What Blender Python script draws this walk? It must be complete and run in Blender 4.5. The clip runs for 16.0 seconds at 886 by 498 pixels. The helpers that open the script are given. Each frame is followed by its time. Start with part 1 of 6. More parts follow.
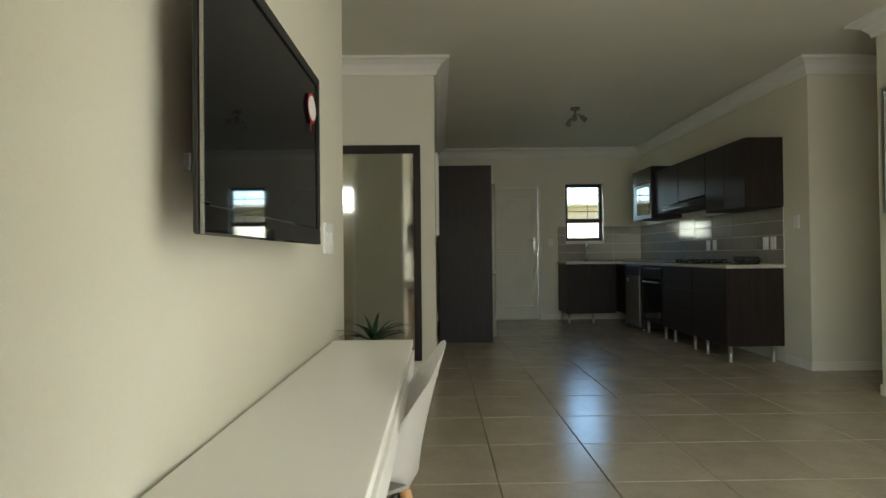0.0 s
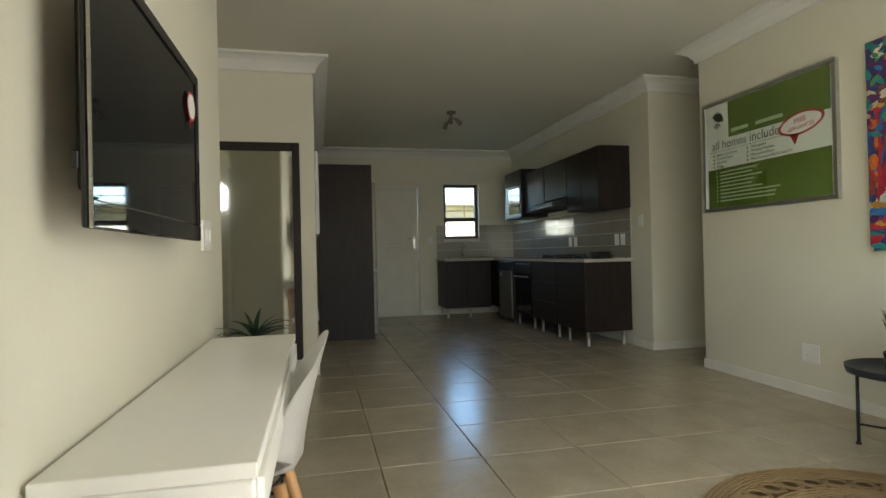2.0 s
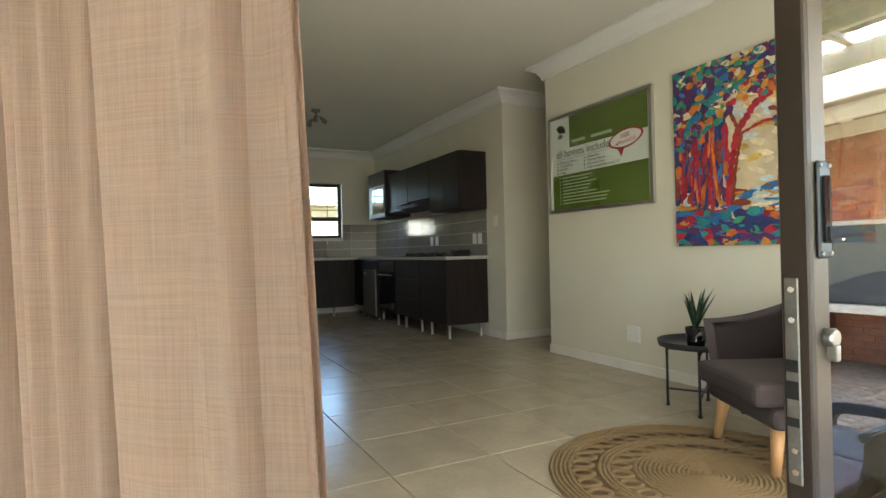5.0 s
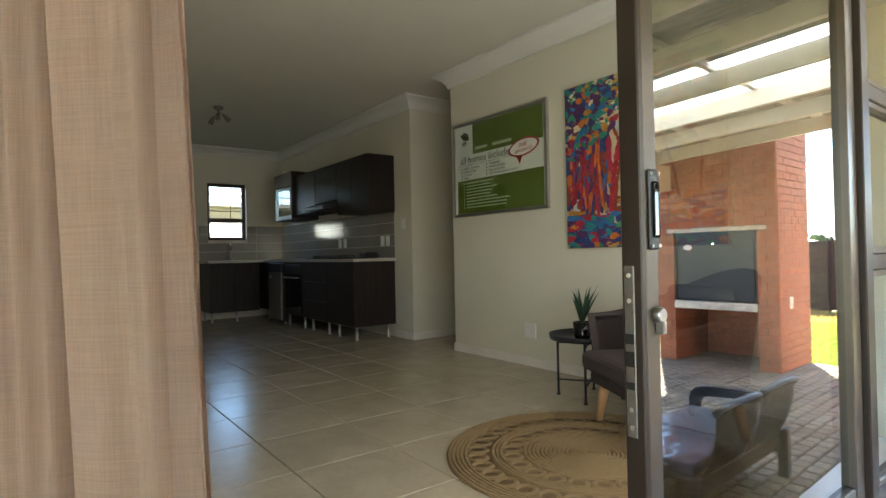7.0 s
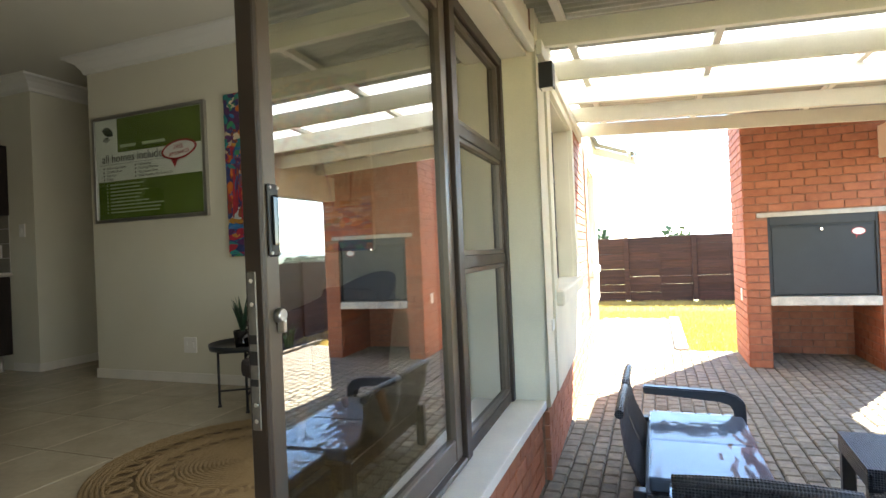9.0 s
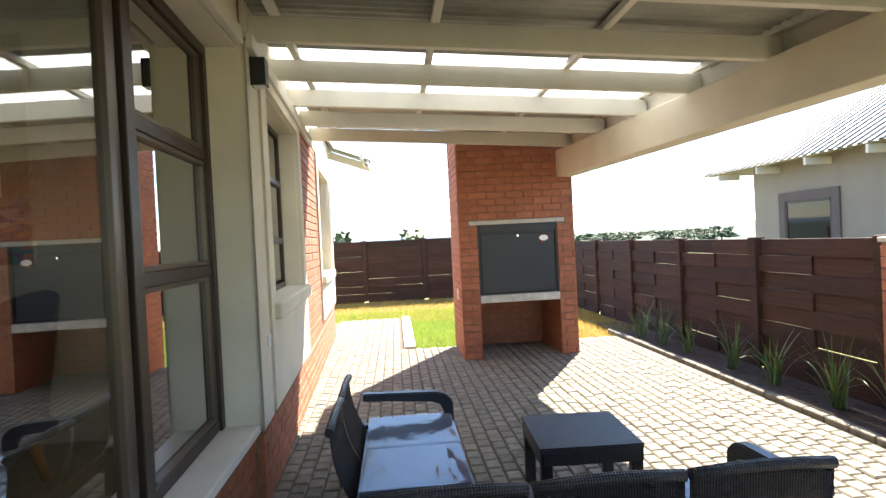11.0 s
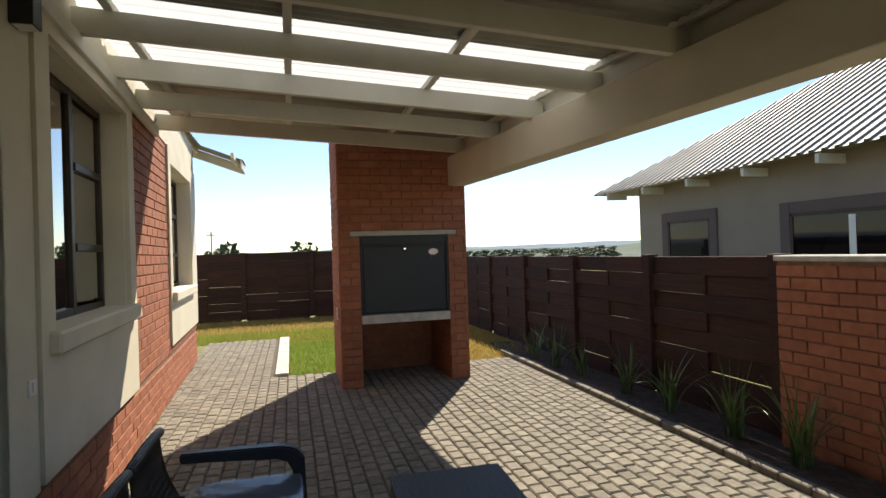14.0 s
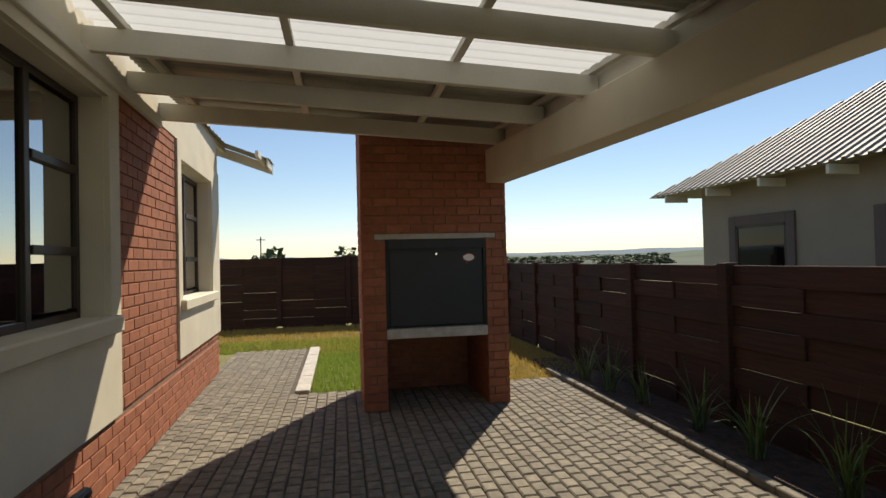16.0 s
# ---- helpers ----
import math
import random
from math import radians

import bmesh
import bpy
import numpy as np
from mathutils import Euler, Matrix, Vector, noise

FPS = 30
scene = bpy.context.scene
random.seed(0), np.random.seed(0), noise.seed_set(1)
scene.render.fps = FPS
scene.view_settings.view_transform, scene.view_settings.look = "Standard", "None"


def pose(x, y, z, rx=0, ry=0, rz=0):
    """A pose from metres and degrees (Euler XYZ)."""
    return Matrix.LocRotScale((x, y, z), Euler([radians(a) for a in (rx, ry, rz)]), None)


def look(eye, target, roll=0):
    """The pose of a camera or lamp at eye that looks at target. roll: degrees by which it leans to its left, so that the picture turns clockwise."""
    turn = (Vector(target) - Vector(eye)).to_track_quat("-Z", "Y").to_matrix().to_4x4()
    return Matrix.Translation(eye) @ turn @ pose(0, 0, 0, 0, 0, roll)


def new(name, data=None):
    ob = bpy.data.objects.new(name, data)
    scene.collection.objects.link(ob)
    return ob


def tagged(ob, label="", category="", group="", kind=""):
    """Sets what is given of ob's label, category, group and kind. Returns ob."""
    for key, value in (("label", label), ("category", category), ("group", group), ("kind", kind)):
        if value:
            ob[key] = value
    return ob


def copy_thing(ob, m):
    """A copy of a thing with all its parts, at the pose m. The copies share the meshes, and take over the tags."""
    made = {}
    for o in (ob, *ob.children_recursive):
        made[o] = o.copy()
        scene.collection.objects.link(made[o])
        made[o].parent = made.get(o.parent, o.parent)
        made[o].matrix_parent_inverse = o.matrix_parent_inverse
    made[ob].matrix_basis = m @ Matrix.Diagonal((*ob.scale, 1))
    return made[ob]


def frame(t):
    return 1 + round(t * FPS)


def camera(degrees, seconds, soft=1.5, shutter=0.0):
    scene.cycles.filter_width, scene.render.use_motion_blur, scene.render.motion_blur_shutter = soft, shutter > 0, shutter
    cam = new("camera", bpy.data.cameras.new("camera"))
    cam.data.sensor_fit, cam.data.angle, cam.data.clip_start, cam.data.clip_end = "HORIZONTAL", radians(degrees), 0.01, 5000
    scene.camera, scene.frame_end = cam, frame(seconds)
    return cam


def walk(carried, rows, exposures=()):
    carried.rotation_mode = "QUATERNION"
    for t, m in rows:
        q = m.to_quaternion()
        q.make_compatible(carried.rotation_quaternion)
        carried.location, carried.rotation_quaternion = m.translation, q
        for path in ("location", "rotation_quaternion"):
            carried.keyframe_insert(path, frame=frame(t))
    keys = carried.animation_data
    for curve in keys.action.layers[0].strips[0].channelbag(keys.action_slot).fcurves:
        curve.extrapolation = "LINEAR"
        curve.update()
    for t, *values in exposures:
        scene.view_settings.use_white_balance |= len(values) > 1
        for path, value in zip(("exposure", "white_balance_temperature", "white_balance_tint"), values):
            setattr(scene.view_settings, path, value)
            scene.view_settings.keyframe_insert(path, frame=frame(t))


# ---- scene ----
cam = camera(77.6, 16.0)
PATH = [
    (0, (0.441, 0.332, 1.016), (0.459, 2.332, 1.039), -0.6),
    (0.5, (0.444, 0.294, 1.017), (0.559, 2.29, 1.038), -0.7),
    (1, (0.447, 0.261, 1.02), (0.667, 2.249, 1.034), -0.9),
    (1.5, (0.441, 0.226, 1.008), (0.776, 2.197, 1.023), -1.1),
    (2, (0.436, 0.198, 1.001), (0.878, 2.148, 1.014), -1.3),
    (2.5, (0.429, 0.172, 1.0), (0.953, 2.102, 1.01), -1.4),
    (3, (0.421, 0.137, 1.002), (1.028, 2.043, 1.008), -1.4),
    (3.5, (0.41, 0.116, 1.001), (1.101, 1.992, 1.003), -1.4),
    (4, (0.352, 0.112, 0.978), (1.143, 1.958, 0.984), -1.4),
    (6.5, (0.318, -0.005, 0.942), (1.405, 1.667, 0.956), -1.2),
    (7, (0.308, -0.033, 0.93), (1.495, 1.572, 0.949), -1.2),
    (7.5, (0.302, -0.05, 0.928), (1.629, 1.43, 0.946), -1.4),
    (8, (0.312, -0.053, 0.931), (1.85, 1.225, 0.948), -1.8),
    (8.5, (0.283, -0.125, 0.912), (1.987, 0.922, 0.933), -2.2),
    (9, (0.298, -0.181, 0.926), (2.166, 0.534, 0.934), -2.5),
    (9.5, (0.324, -0.218, 0.928), (2.279, 0.207, 0.927), -2.7),
    (10, (0.36, -0.31, 0.929), (2.351, -0.122, 0.922), -3.0),
    (10.2, (0.367, -0.322, 0.942), (2.364, -0.205, 0.93), -3.1),
    (12.3, (0.782, -0.376, 0.975), (2.717, -0.881, 0.956), -1.8),
    (12.5, (0.817, -0.409, 0.97), (2.748, -0.931, 0.956), -1.8),
    (13, (0.917, -0.469, 0.961), (2.84, -1.019, 0.95), -1.8),
    (13.5, (1.008, -0.583, 0.93), (2.934, -1.122, 0.935), -1.9),
    (14, (1.154, -0.625, 0.939), (3.082, -1.156, 0.95), -1.8),
    (14.5, (1.297, -0.697, 0.947), (3.231, -1.207, 0.959), -1.7),
    (15, (1.49, -0.782, 0.93), (3.431, -1.264, 0.952), -1.7),
    (15.5, (1.662, -0.856, 0.931), (3.614, -1.288, 0.96), -1.7),
    (16, (1.844, -0.919, 0.937), (3.81, -1.285, 0.974), -1.4),
]
walk(cam, [(t, look(eye, target, roll)) for t, eye, target, roll in PATH],
     exposures=[(0, 4.55, 6450, 5), (2, 4.65, 6450, 8), (3, 4.75, 6500, 10), (3.5, 4.85, 6500, 10), (4, 5.05, 6500, 10), (6.5, 4.45, 6500, 10), (7.5, 4.25, 6500, 10), (8.5, 3.95, 6500, 10),
                (9.5, 3.65, 6600, 10), (10.2, 3.2, 6600, 11), (12.3, 1.95, 6700, 12), (13, 1.55, 6750, 12), (14, 1.0, 6900, 12), (15, 0.65, 7050, 12), (16, 0.4, 7150, 12)])

# ---- world and sun ----
SUN_TO = Vector((0.867, -0.499, 0)).normalized()
SUN_EL = radians(47.5)
world = bpy.data.worlds.new("sky")
scene.world = world
world.use_nodes = True
wn = world.node_tree.nodes
sky = wn.new("ShaderNodeTexSky")
sky.sky_type = "NISHITA"
sky.sun_disc = False
sky.sun_elevation = SUN_EL
sky.sun_rotation = math.atan2(SUN_TO.x, SUN_TO.y)
sky.air_density, sky.dust_density, sky.ozone_density = 1.0, 0.0, 3.0
wn["Background"].inputs["Strength"].default_value = 0.092
world.node_tree.links.new(sky.outputs[0], wn["Background"].inputs["Color"])
sun_data = bpy.data.lights.new("sun", "SUN")
sun_data.energy, sun_data.angle, sun_data.color = 4.2, radians(0.55), (1.0, 0.93, 0.8)
sun_way = Vector((SUN_TO.x * math.cos(SUN_EL), SUN_TO.y * math.cos(SUN_EL), math.sin(SUN_EL)))
sun = new("sun", sun_data)
sun.matrix_world = look(sun_way * 30, (0, 0, 0))


def fill_panel(name, x, y, z, w, h, turn, watts):
    """An area lamp added in an opening to brighten the rooms beyond their daylight."""
    d = bpy.data.lights.new(name, "AREA")
    d.shape, d.size, d.size_y, d.energy, d.color = "RECTANGLE", w, h, watts, (1.0, 0.97, 0.9)
    new(name, d).matrix_world = pose(x, y, z, 90, 0, turn)


# added fill lamps; sky and sun alone leave the rooms too dim
fill_panel("door_daylight", 2.05, 0.745, 1.05, 3.05, 1.95, 0, 1.95)
fill_panel("hall_daylight", -1.23, 0.745, 1.91, 0.9, 0.34, 0, 0.4)



# ---- materials ----
def material(name, color, rough=0.6, metal=0.0, vary=0.12, scale=6.0, bump=0.1, bump_scale=60.0, piece=0.0,
             spec=0.5, coat=0.0, stretch=(1, 1, 1), stain=0.0, tint=None, bump_dist=0.004):
    """Plain surface with broad variation, fine grain, bump and, for loose pieces, a shift per object."""
    m = bpy.data.materials.new(name)
    m.use_nodes = True
    nt = m.node_tree
    n, l = nt.nodes, nt.links
    b = n["Principled BSDF"]
    tc = n.new("ShaderNodeTexCoord")
    mp = n.new("ShaderNodeMapping")
    mp.inputs["Scale"].default_value = stretch
    l.new(tc.outputs["Object"], mp.inputs["Vector"])
    src = mp.outputs["Vector"]
    if piece:
        oi = n.new("ShaderNodeObjectInfo")
        gi = n.new("ShaderNodeNewGeometry")
        both = n.new("ShaderNodeMath")
        both.operation = "ADD"
        l.new(oi.outputs["Random"], both.inputs[0])
        l.new(gi.outputs["Random Per Island"], both.inputs[1])
        fr = n.new("ShaderNodeMath")
        fr.operation = "FRACT"
        l.new(both.outputs[0], fr.inputs[0])
        off = n.new("ShaderNodeVectorMath")
        off.operation = "SCALE"
        off.inputs[0].default_value = (31, 17, 23)
        l.new(fr.outputs[0], off.inputs["Scale"])
        add = n.new("ShaderNodeVectorMath")
        l.new(src, add.inputs[0])
        l.new(off.outputs[0], add.inputs[1])
        src = add.outputs[0]
    big = n.new("ShaderNodeTexNoise")
    big.inputs["Scale"].default_value, big.inputs["Detail"].default_value = scale, 5
    l.new(src, big.inputs["Vector"])
    fine = n.new("ShaderNodeTexNoise")
    fine.inputs["Scale"].default_value, fine.inputs["Detail"].default_value = bump_scale, 4
    l.new(src, fine.inputs["Vector"])
    ramp = n.new("ShaderNodeValToRGB")
    c = Vector(color)
    dark = c * (1 - vary * 1.4)
    light = c * (1 + vary)
    if tint:
        light = light.lerp(Vector(tint), 0.5)
    ramp.color_ramp.elements[0].position, ramp.color_ramp.elements[1].position = 0.3, 0.72
    ramp.color_ramp.elements[0].color = (*dark, 1)
    ramp.color_ramp.elements[1].color = (*[min(1, v) for v in light], 1)
    l.new(big.outputs["Fac"], ramp.inputs["Fac"])
    mix = n.new("ShaderNodeMix")
    mix.data_type, mix.blend_type = "RGBA", "MULTIPLY"
    mix.inputs["Factor"].default_value = min(1.0, vary * 2.2)
    l.new(ramp.outputs["Color"], mix.inputs["A"])
    fr2 = n.new("ShaderNodeMapRange")
    fr2.inputs["From Min"].default_value, fr2.inputs["From Max"].default_value = 0.3, 0.7
    fr2.inputs["To Min"].default_value, fr2.inputs["To Max"].default_value = 0.72, 1.15
    l.new(fine.outputs["Fac"], fr2.inputs["Value"])
    l.new(fr2.outputs[0], mix.inputs["B"])
    col = mix.outputs["Result"]
    if piece:
        hv = n.new("ShaderNodeHueSaturation")
        mr = n.new("ShaderNodeMapRange")
        mr.inputs["To Min"].default_value, mr.inputs["To Max"].default_value = 1 - piece, 1 + piece
        l.new(fr.outputs[0], mr.inputs["Value"])
        l.new(mr.outputs[0], hv.inputs["Value"])
        l.new(col, hv.inputs["Color"])
        col = hv.outputs["Color"]
    if stain:
        st = n.new("ShaderNodeTexNoise")
        st.inputs["Scale"].default_value, st.inputs["Detail"].default_value = scale * 0.35, 8
        l.new(tc.outputs["Object"], st.inputs["Vector"])
        sm = n.new("ShaderNodeMapRange")
        sm.inputs["From Min"].default_value, sm.inputs["From Max"].default_value = 0.42, 0.7
        sm.inputs["To Min"].default_value, sm.inputs["To Max"].default_value = 1.0, 1 - stain
        l.new(st.outputs["Fac"], sm.inputs["Value"])
        m2 = n.new("ShaderNodeMix")
        m2.data_type, m2.blend_type = "RGBA", "MULTIPLY"
        m2.inputs["Factor"].default_value = 1
        l.new(col, m2.inputs["A"])
        l.new(sm.outputs[0], m2.inputs["B"])
        col = m2.outputs["Result"]
    l.new(col, b.inputs["Base Color"])
    rr = n.new("ShaderNodeMapRange")
    rr.inputs["To Min"].default_value, rr.inputs["To Max"].default_value = max(0.02, rough - 0.08), min(1, rough + 0.08)
    l.new(big.outputs["Fac"], rr.inputs["Value"])
    l.new(rr.outputs[0], b.inputs["Roughness"])
    b.inputs["Metallic"].default_value = metal
    b.inputs["Specular IOR Level"].default_value = spec
    b.inputs["Coat Weight"].default_value = coat
    b.inputs["Coat Roughness"].default_value = 0.08
    if bump:
        bp = n.new("ShaderNodeBump")
        bp.inputs["Strength"].default_value, bp.inputs["Distance"].default_value = bump, bump_dist
        l.new(fine.outputs["Fac"], bp.inputs["Height"])
        l.new(bp.outputs[0], b.inputs["Normal"])
    return m


def weave(name, color, scale, rough=0.5, bump=0.6, vary=0.4, dist=0.004, sheer=0.0):
    """Woven strands in two directions, with gaps darker than the strands."""
    m = bpy.data.materials.new(name)
    m.use_nodes = True
    n, l = m.node_tree.nodes, m.node_tree.links
    b = n["Principled BSDF"]
    tc = n.new("ShaderNodeTexCoord")
    waves = []
    for axis in ("X", "Y", "Z"):
        w = n.new("ShaderNodeTexWave")
        w.bands_direction = axis
        w.inputs["Scale"].default_value, w.inputs["Distortion"].default_value = scale, 0.7
        w.inputs["Detail"].default_value, w.inputs["Detail Scale"].default_value = 2, 1.5
        l.new(tc.outputs["Object"], w.inputs["Vector"])
        waves.append(w)
    a1 = n.new("ShaderNodeMath")
    a1.operation = "ADD"
    l.new(waves[0].outputs["Fac"], a1.inputs[0])
    l.new(waves[1].outputs["Fac"], a1.inputs[1])
    a2 = n.new("ShaderNodeMath")
    a2.operation = "ADD"
    l.new(a1.outputs[0], a2.inputs[0])
    l.new(waves[2].outputs["Fac"], a2.inputs[1])
    mr = n.new("ShaderNodeMapRange")
    mr.inputs["From Min"].default_value, mr.inputs["From Max"].default_value = 0.4, 2.4
    l.new(a2.outputs[0], mr.inputs["Value"])
    no = n.new("ShaderNodeTexNoise")
    no.inputs["Scale"].default_value, no.inputs["Detail"].default_value = 7, 6
    l.new(tc.outputs["Object"], no.inputs["Vector"])
    ramp = n.new("ShaderNodeValToRGB")
    c = Vector(color)
    ramp.color_ramp.elements[0].color = (*(c * (1 - vary)), 1)
    ramp.color_ramp.elements[1].color = (*[min(1, v) for v in c * (1 + vary * 0.5)], 1)
    av = n.new("ShaderNodeMix")
    av.inputs["Factor"].default_value = 0.4
    l.new(mr.outputs[0], av.inputs["A"])
    l.new(no.outputs["Fac"], av.inputs["B"])
    l.new(av.outputs["Result"], ramp.inputs["Fac"])
    l.new(ramp.outputs["Color"], b.inputs["Base Color"])
    b.inputs["Roughness"].default_value = rough
    bp = n.new("ShaderNodeBump")
    bp.inputs["Strength"].default_value, bp.inputs["Distance"].default_value = bump, dist
    l.new(mr.outputs[0], bp.inputs["Height"])
    l.new(bp.outputs[0], b.inputs["Normal"])
    if sheer:
        tr = n.new("ShaderNodeBsdfTranslucent")
        l.new(ramp.outputs["Color"], tr.inputs["Color"])
        ms = n.new("ShaderNodeMixShader")
        ms.inputs["Fac"].default_value = sheer
        l.new(b.outputs[0], ms.inputs[1])
        l.new(tr.outputs[0], ms.inputs[2])
        l.new(ms.outputs[0], n["Material Output"].inputs["Surface"])
    return m


def linen(name, color):
    """Slubby woven cloth: uneven threads both ways, some light coming through."""
    m = bpy.data.materials.new(name)
    m.use_nodes = True
    n, l = m.node_tree.nodes, m.node_tree.links
    b = n["Principled BSDF"]
    tc = n.new("ShaderNodeTexCoord")
    outs = []
    for sc in ((28, 28, 2000), (1700, 1700, 40)):
        mp = n.new("ShaderNodeMapping")
        mp.inputs["Scale"].default_value = sc
        l.new(tc.outputs["Object"], mp.inputs["Vector"])
        no = n.new("ShaderNodeTexNoise")
        no.inputs["Scale"].default_value, no.inputs["Detail"].default_value = 1.0, 3
        l.new(mp.outputs[0], no.inputs["Vector"])
        outs.append(no.outputs["Fac"])
    ad = n.new("ShaderNodeMath")
    ad.operation = "ADD"
    l.new(outs[0], ad.inputs[0])
    l.new(outs[1], ad.inputs[1])
    ramp = n.new("ShaderNodeValToRGB")
    c = Vector(color)
    ramp.color_ramp.elements[0].position, ramp.color_ramp.elements[1].position = 0.3, 0.75
    ramp.color_ramp.elements[0].color, ramp.color_ramp.elements[1].color = (*(c * 0.8), 1), (*[min(1, v) for v in c * 1.12], 1)
    hv = n.new("ShaderNodeMath")
    hv.operation = "MULTIPLY"
    hv.inputs[1].default_value = 0.5
    l.new(ad.outputs[0], hv.inputs[0])
    l.new(hv.outputs[0], ramp.inputs["Fac"])
    l.new(ramp.outputs[0], b.inputs["Base Color"])
    b.inputs["Roughness"].default_value = 0.95
    bp = n.new("ShaderNodeBump")
    bp.inputs["Strength"].default_value, bp.inputs["Distance"].default_value = 0.5, 0.0006
    l.new(ad.outputs[0], bp.inputs["Height"])
    l.new(bp.outputs[0], b.inputs["Normal"])
    tr = n.new("ShaderNodeBsdfTranslucent")
    l.new(ramp.outputs[0], tr.inputs["Color"])
    ms = n.new("ShaderNodeMixShader")
    ms.inputs["Fac"].default_value = 0.5
    l.new(b.outputs[0], ms.inputs[1])
    l.new(tr.outputs[0], ms.inputs[2])
    l.new(ms.outputs[0], n["Material Output"].inputs["Surface"])
    return m


def glass(name, color=(0.9, 0.95, 0.93), rough=0.0, gloss=1.0, edge=0.9):
    """A thin pane: clear, with the mirror gloss of its two faces."""
    m = bpy.data.materials.new(name)
    m.use_nodes = True
    n, l = m.node_tree.nodes, m.node_tree.links
    n.remove(n["Principled BSDF"])
    tr = n.new("ShaderNodeBsdfTransparent")
    tr.inputs["Color"].default_value = (*color, 1)
    gl = n.new("ShaderNodeBsdfGlossy")
    gl.inputs["Roughness"].default_value = rough
    lw = n.new("ShaderNodeLayerWeight")
    lw.inputs["Blend"].default_value = 0.5
    pw = n.new("ShaderNodeMath")
    pw.operation = "POWER"
    pw.inputs[1].default_value = 4.0
    l.new(lw.outputs["Facing"], pw.inputs[0])
    mu = n.new("ShaderNodeMath")
    mu.operation = "MULTIPLY_ADD"
    mu.use_clamp = True
    mu.inputs[1].default_value, mu.inputs[2].default_value = edge, 0.035 * gloss
    l.new(pw.outputs[0], mu.inputs[0])
    ms = n.new("ShaderNodeMixShader")
    l.new(mu.outputs[0], ms.inputs["Fac"])
    l.new(tr.outputs[0], ms.inputs[1])
    l.new(gl.outputs[0], ms.inputs[2])
    l.new(ms.outputs[0], n["Material Output"].inputs["Surface"])
    return m


def translucent(name, color, share=0.6):
    m = material(name, color, rough=0.5, vary=0.05, bump=0.1, stain=0.12, scale=4)
    n, l = m.node_tree.nodes, m.node_tree.links
    tr = n.new("ShaderNodeBsdfTranslucent")
    tr.inputs["Color"].default_value = (*color, 1)
    ms = n.new("ShaderNodeMixShader")
    ms.inputs["Fac"].default_value = share
    l.new(n["Principled BSDF"].outputs[0], ms.inputs[1])
    l.new(tr.outputs[0], ms.inputs[2])
    l.new(ms.outputs[0], n["Material Output"].inputs["Surface"])
    return m


M = {}
M["wall"] = material("cream_wall_paint", (0.68, 0.655, 0.54), 0.62, vary=0.03, scale=1.5, bump=0.12, bump_scale=180, bump_dist=0.002)
M["ceiling"] = material("ceiling_paint", (0.66, 0.64, 0.55), 0.8, vary=0.025, scale=1.2, bump=0.05, bump_scale=150, bump_dist=0.001)
M["cornice"] = material("cornice_paint", (0.74, 0.73, 0.68), 0.7, vary=0.02, scale=3, bump=0.03)
M["skirting"] = material("skirting_tile", (0.78, 0.75, 0.68), 0.4, vary=0.05, scale=5, bump=0.03)
M["tile"] = material("floor_tile", (0.42, 0.365, 0.27), 0.23, vary=0.08, scale=5, bump=0.04, bump_scale=40, piece=0.05, bump_dist=0.001)
M["grout"] = material("tile_grout", (0.2, 0.17, 0.13), 0.9, vary=0.2, scale=20, bump=0.3)
M["plaster"] = material("exterior_plaster", (0.72, 0.66, 0.5), 0.8, vary=0.05, scale=2.5, bump=0.3, bump_scale=120, stain=0.1)
M["band"] = material("plaster_surround", (0.74, 0.685, 0.54), 0.8, vary=0.05, scale=2.5, bump=0.3, bump_scale=120, stain=0.1)
M["brick"] = material("face_brick", (0.41, 0.142, 0.072), 0.82, vary=0.16, scale=14, bump=0.5, bump_scale=110, piece=0.11, tint=(0.36, 0.15, 0.08))
M["mortar"] = material("brick_mortar", (0.3, 0.165, 0.11), 0.95, vary=0.2, scale=25, bump=0.5)
M["paver"] = material("clay_paver", (0.225, 0.2, 0.155), 0.88, vary=0.22, scale=16, bump=0.6, bump_scale=90, piece=0.17, tint=(0.27, 0.235, 0.175))
M["paver_bed"] = material("paving_sand", (0.11, 0.09, 0.068), 0.95, vary=0.3, scale=30, bump=0.6)
M["kerb"] = material("concrete_kerb", (0.55, 0.52, 0.46), 0.9, vary=0.15, scale=12, bump=0.4)
M["soil"] = material("bed_soil", (0.075, 0.05, 0.036), 0.95, vary=0.4, scale=14, bump=1.0, bump_scale=50, bump_dist=0.02)
M["ground"] = material("dry_ground", (0.26, 0.22, 0.08), 0.95, vary=0.35, scale=0.9, bump=0.8, bump_scale=25, tint=(0.1, 0.16, 0.04), bump_dist=0.02)
M["grass"] = translucent("lawn_grass", (0.26, 0.36, 0.06), 0.4)
M["straw"] = translucent("dry_grass", (0.5, 0.36, 0.1), 0.4)
M["fence"] = material("dark_timber_stain", (0.052, 0.02, 0.0125), 0.85, vary=0.35, scale=7, bump=0.4, bump_scale=40, piece=0.25, stretch=(0.3, 0.3, 6))
M["pergola"] = material("pergola_paint", (0.72, 0.69, 0.585), 0.6, vary=0.05, scale=4, bump=0.15, bump_scale=70, stain=0.08)
M["sheet"] = material("roof_sheeting", (0.36, 0.36, 0.3), 0.5, metal=0.3, vary=0.12, scale=4, bump=0.1, stain=0.25)
M["clear_sheet"] = translucent("clear_roof_sheet", (0.54, 0.555, 0.555), 0.66)
M["roof"] = material("grey_roof_metal", (0.27, 0.265, 0.255), 0.65, metal=0.1, vary=0.08, scale=3, bump=0.05, stain=0.15)
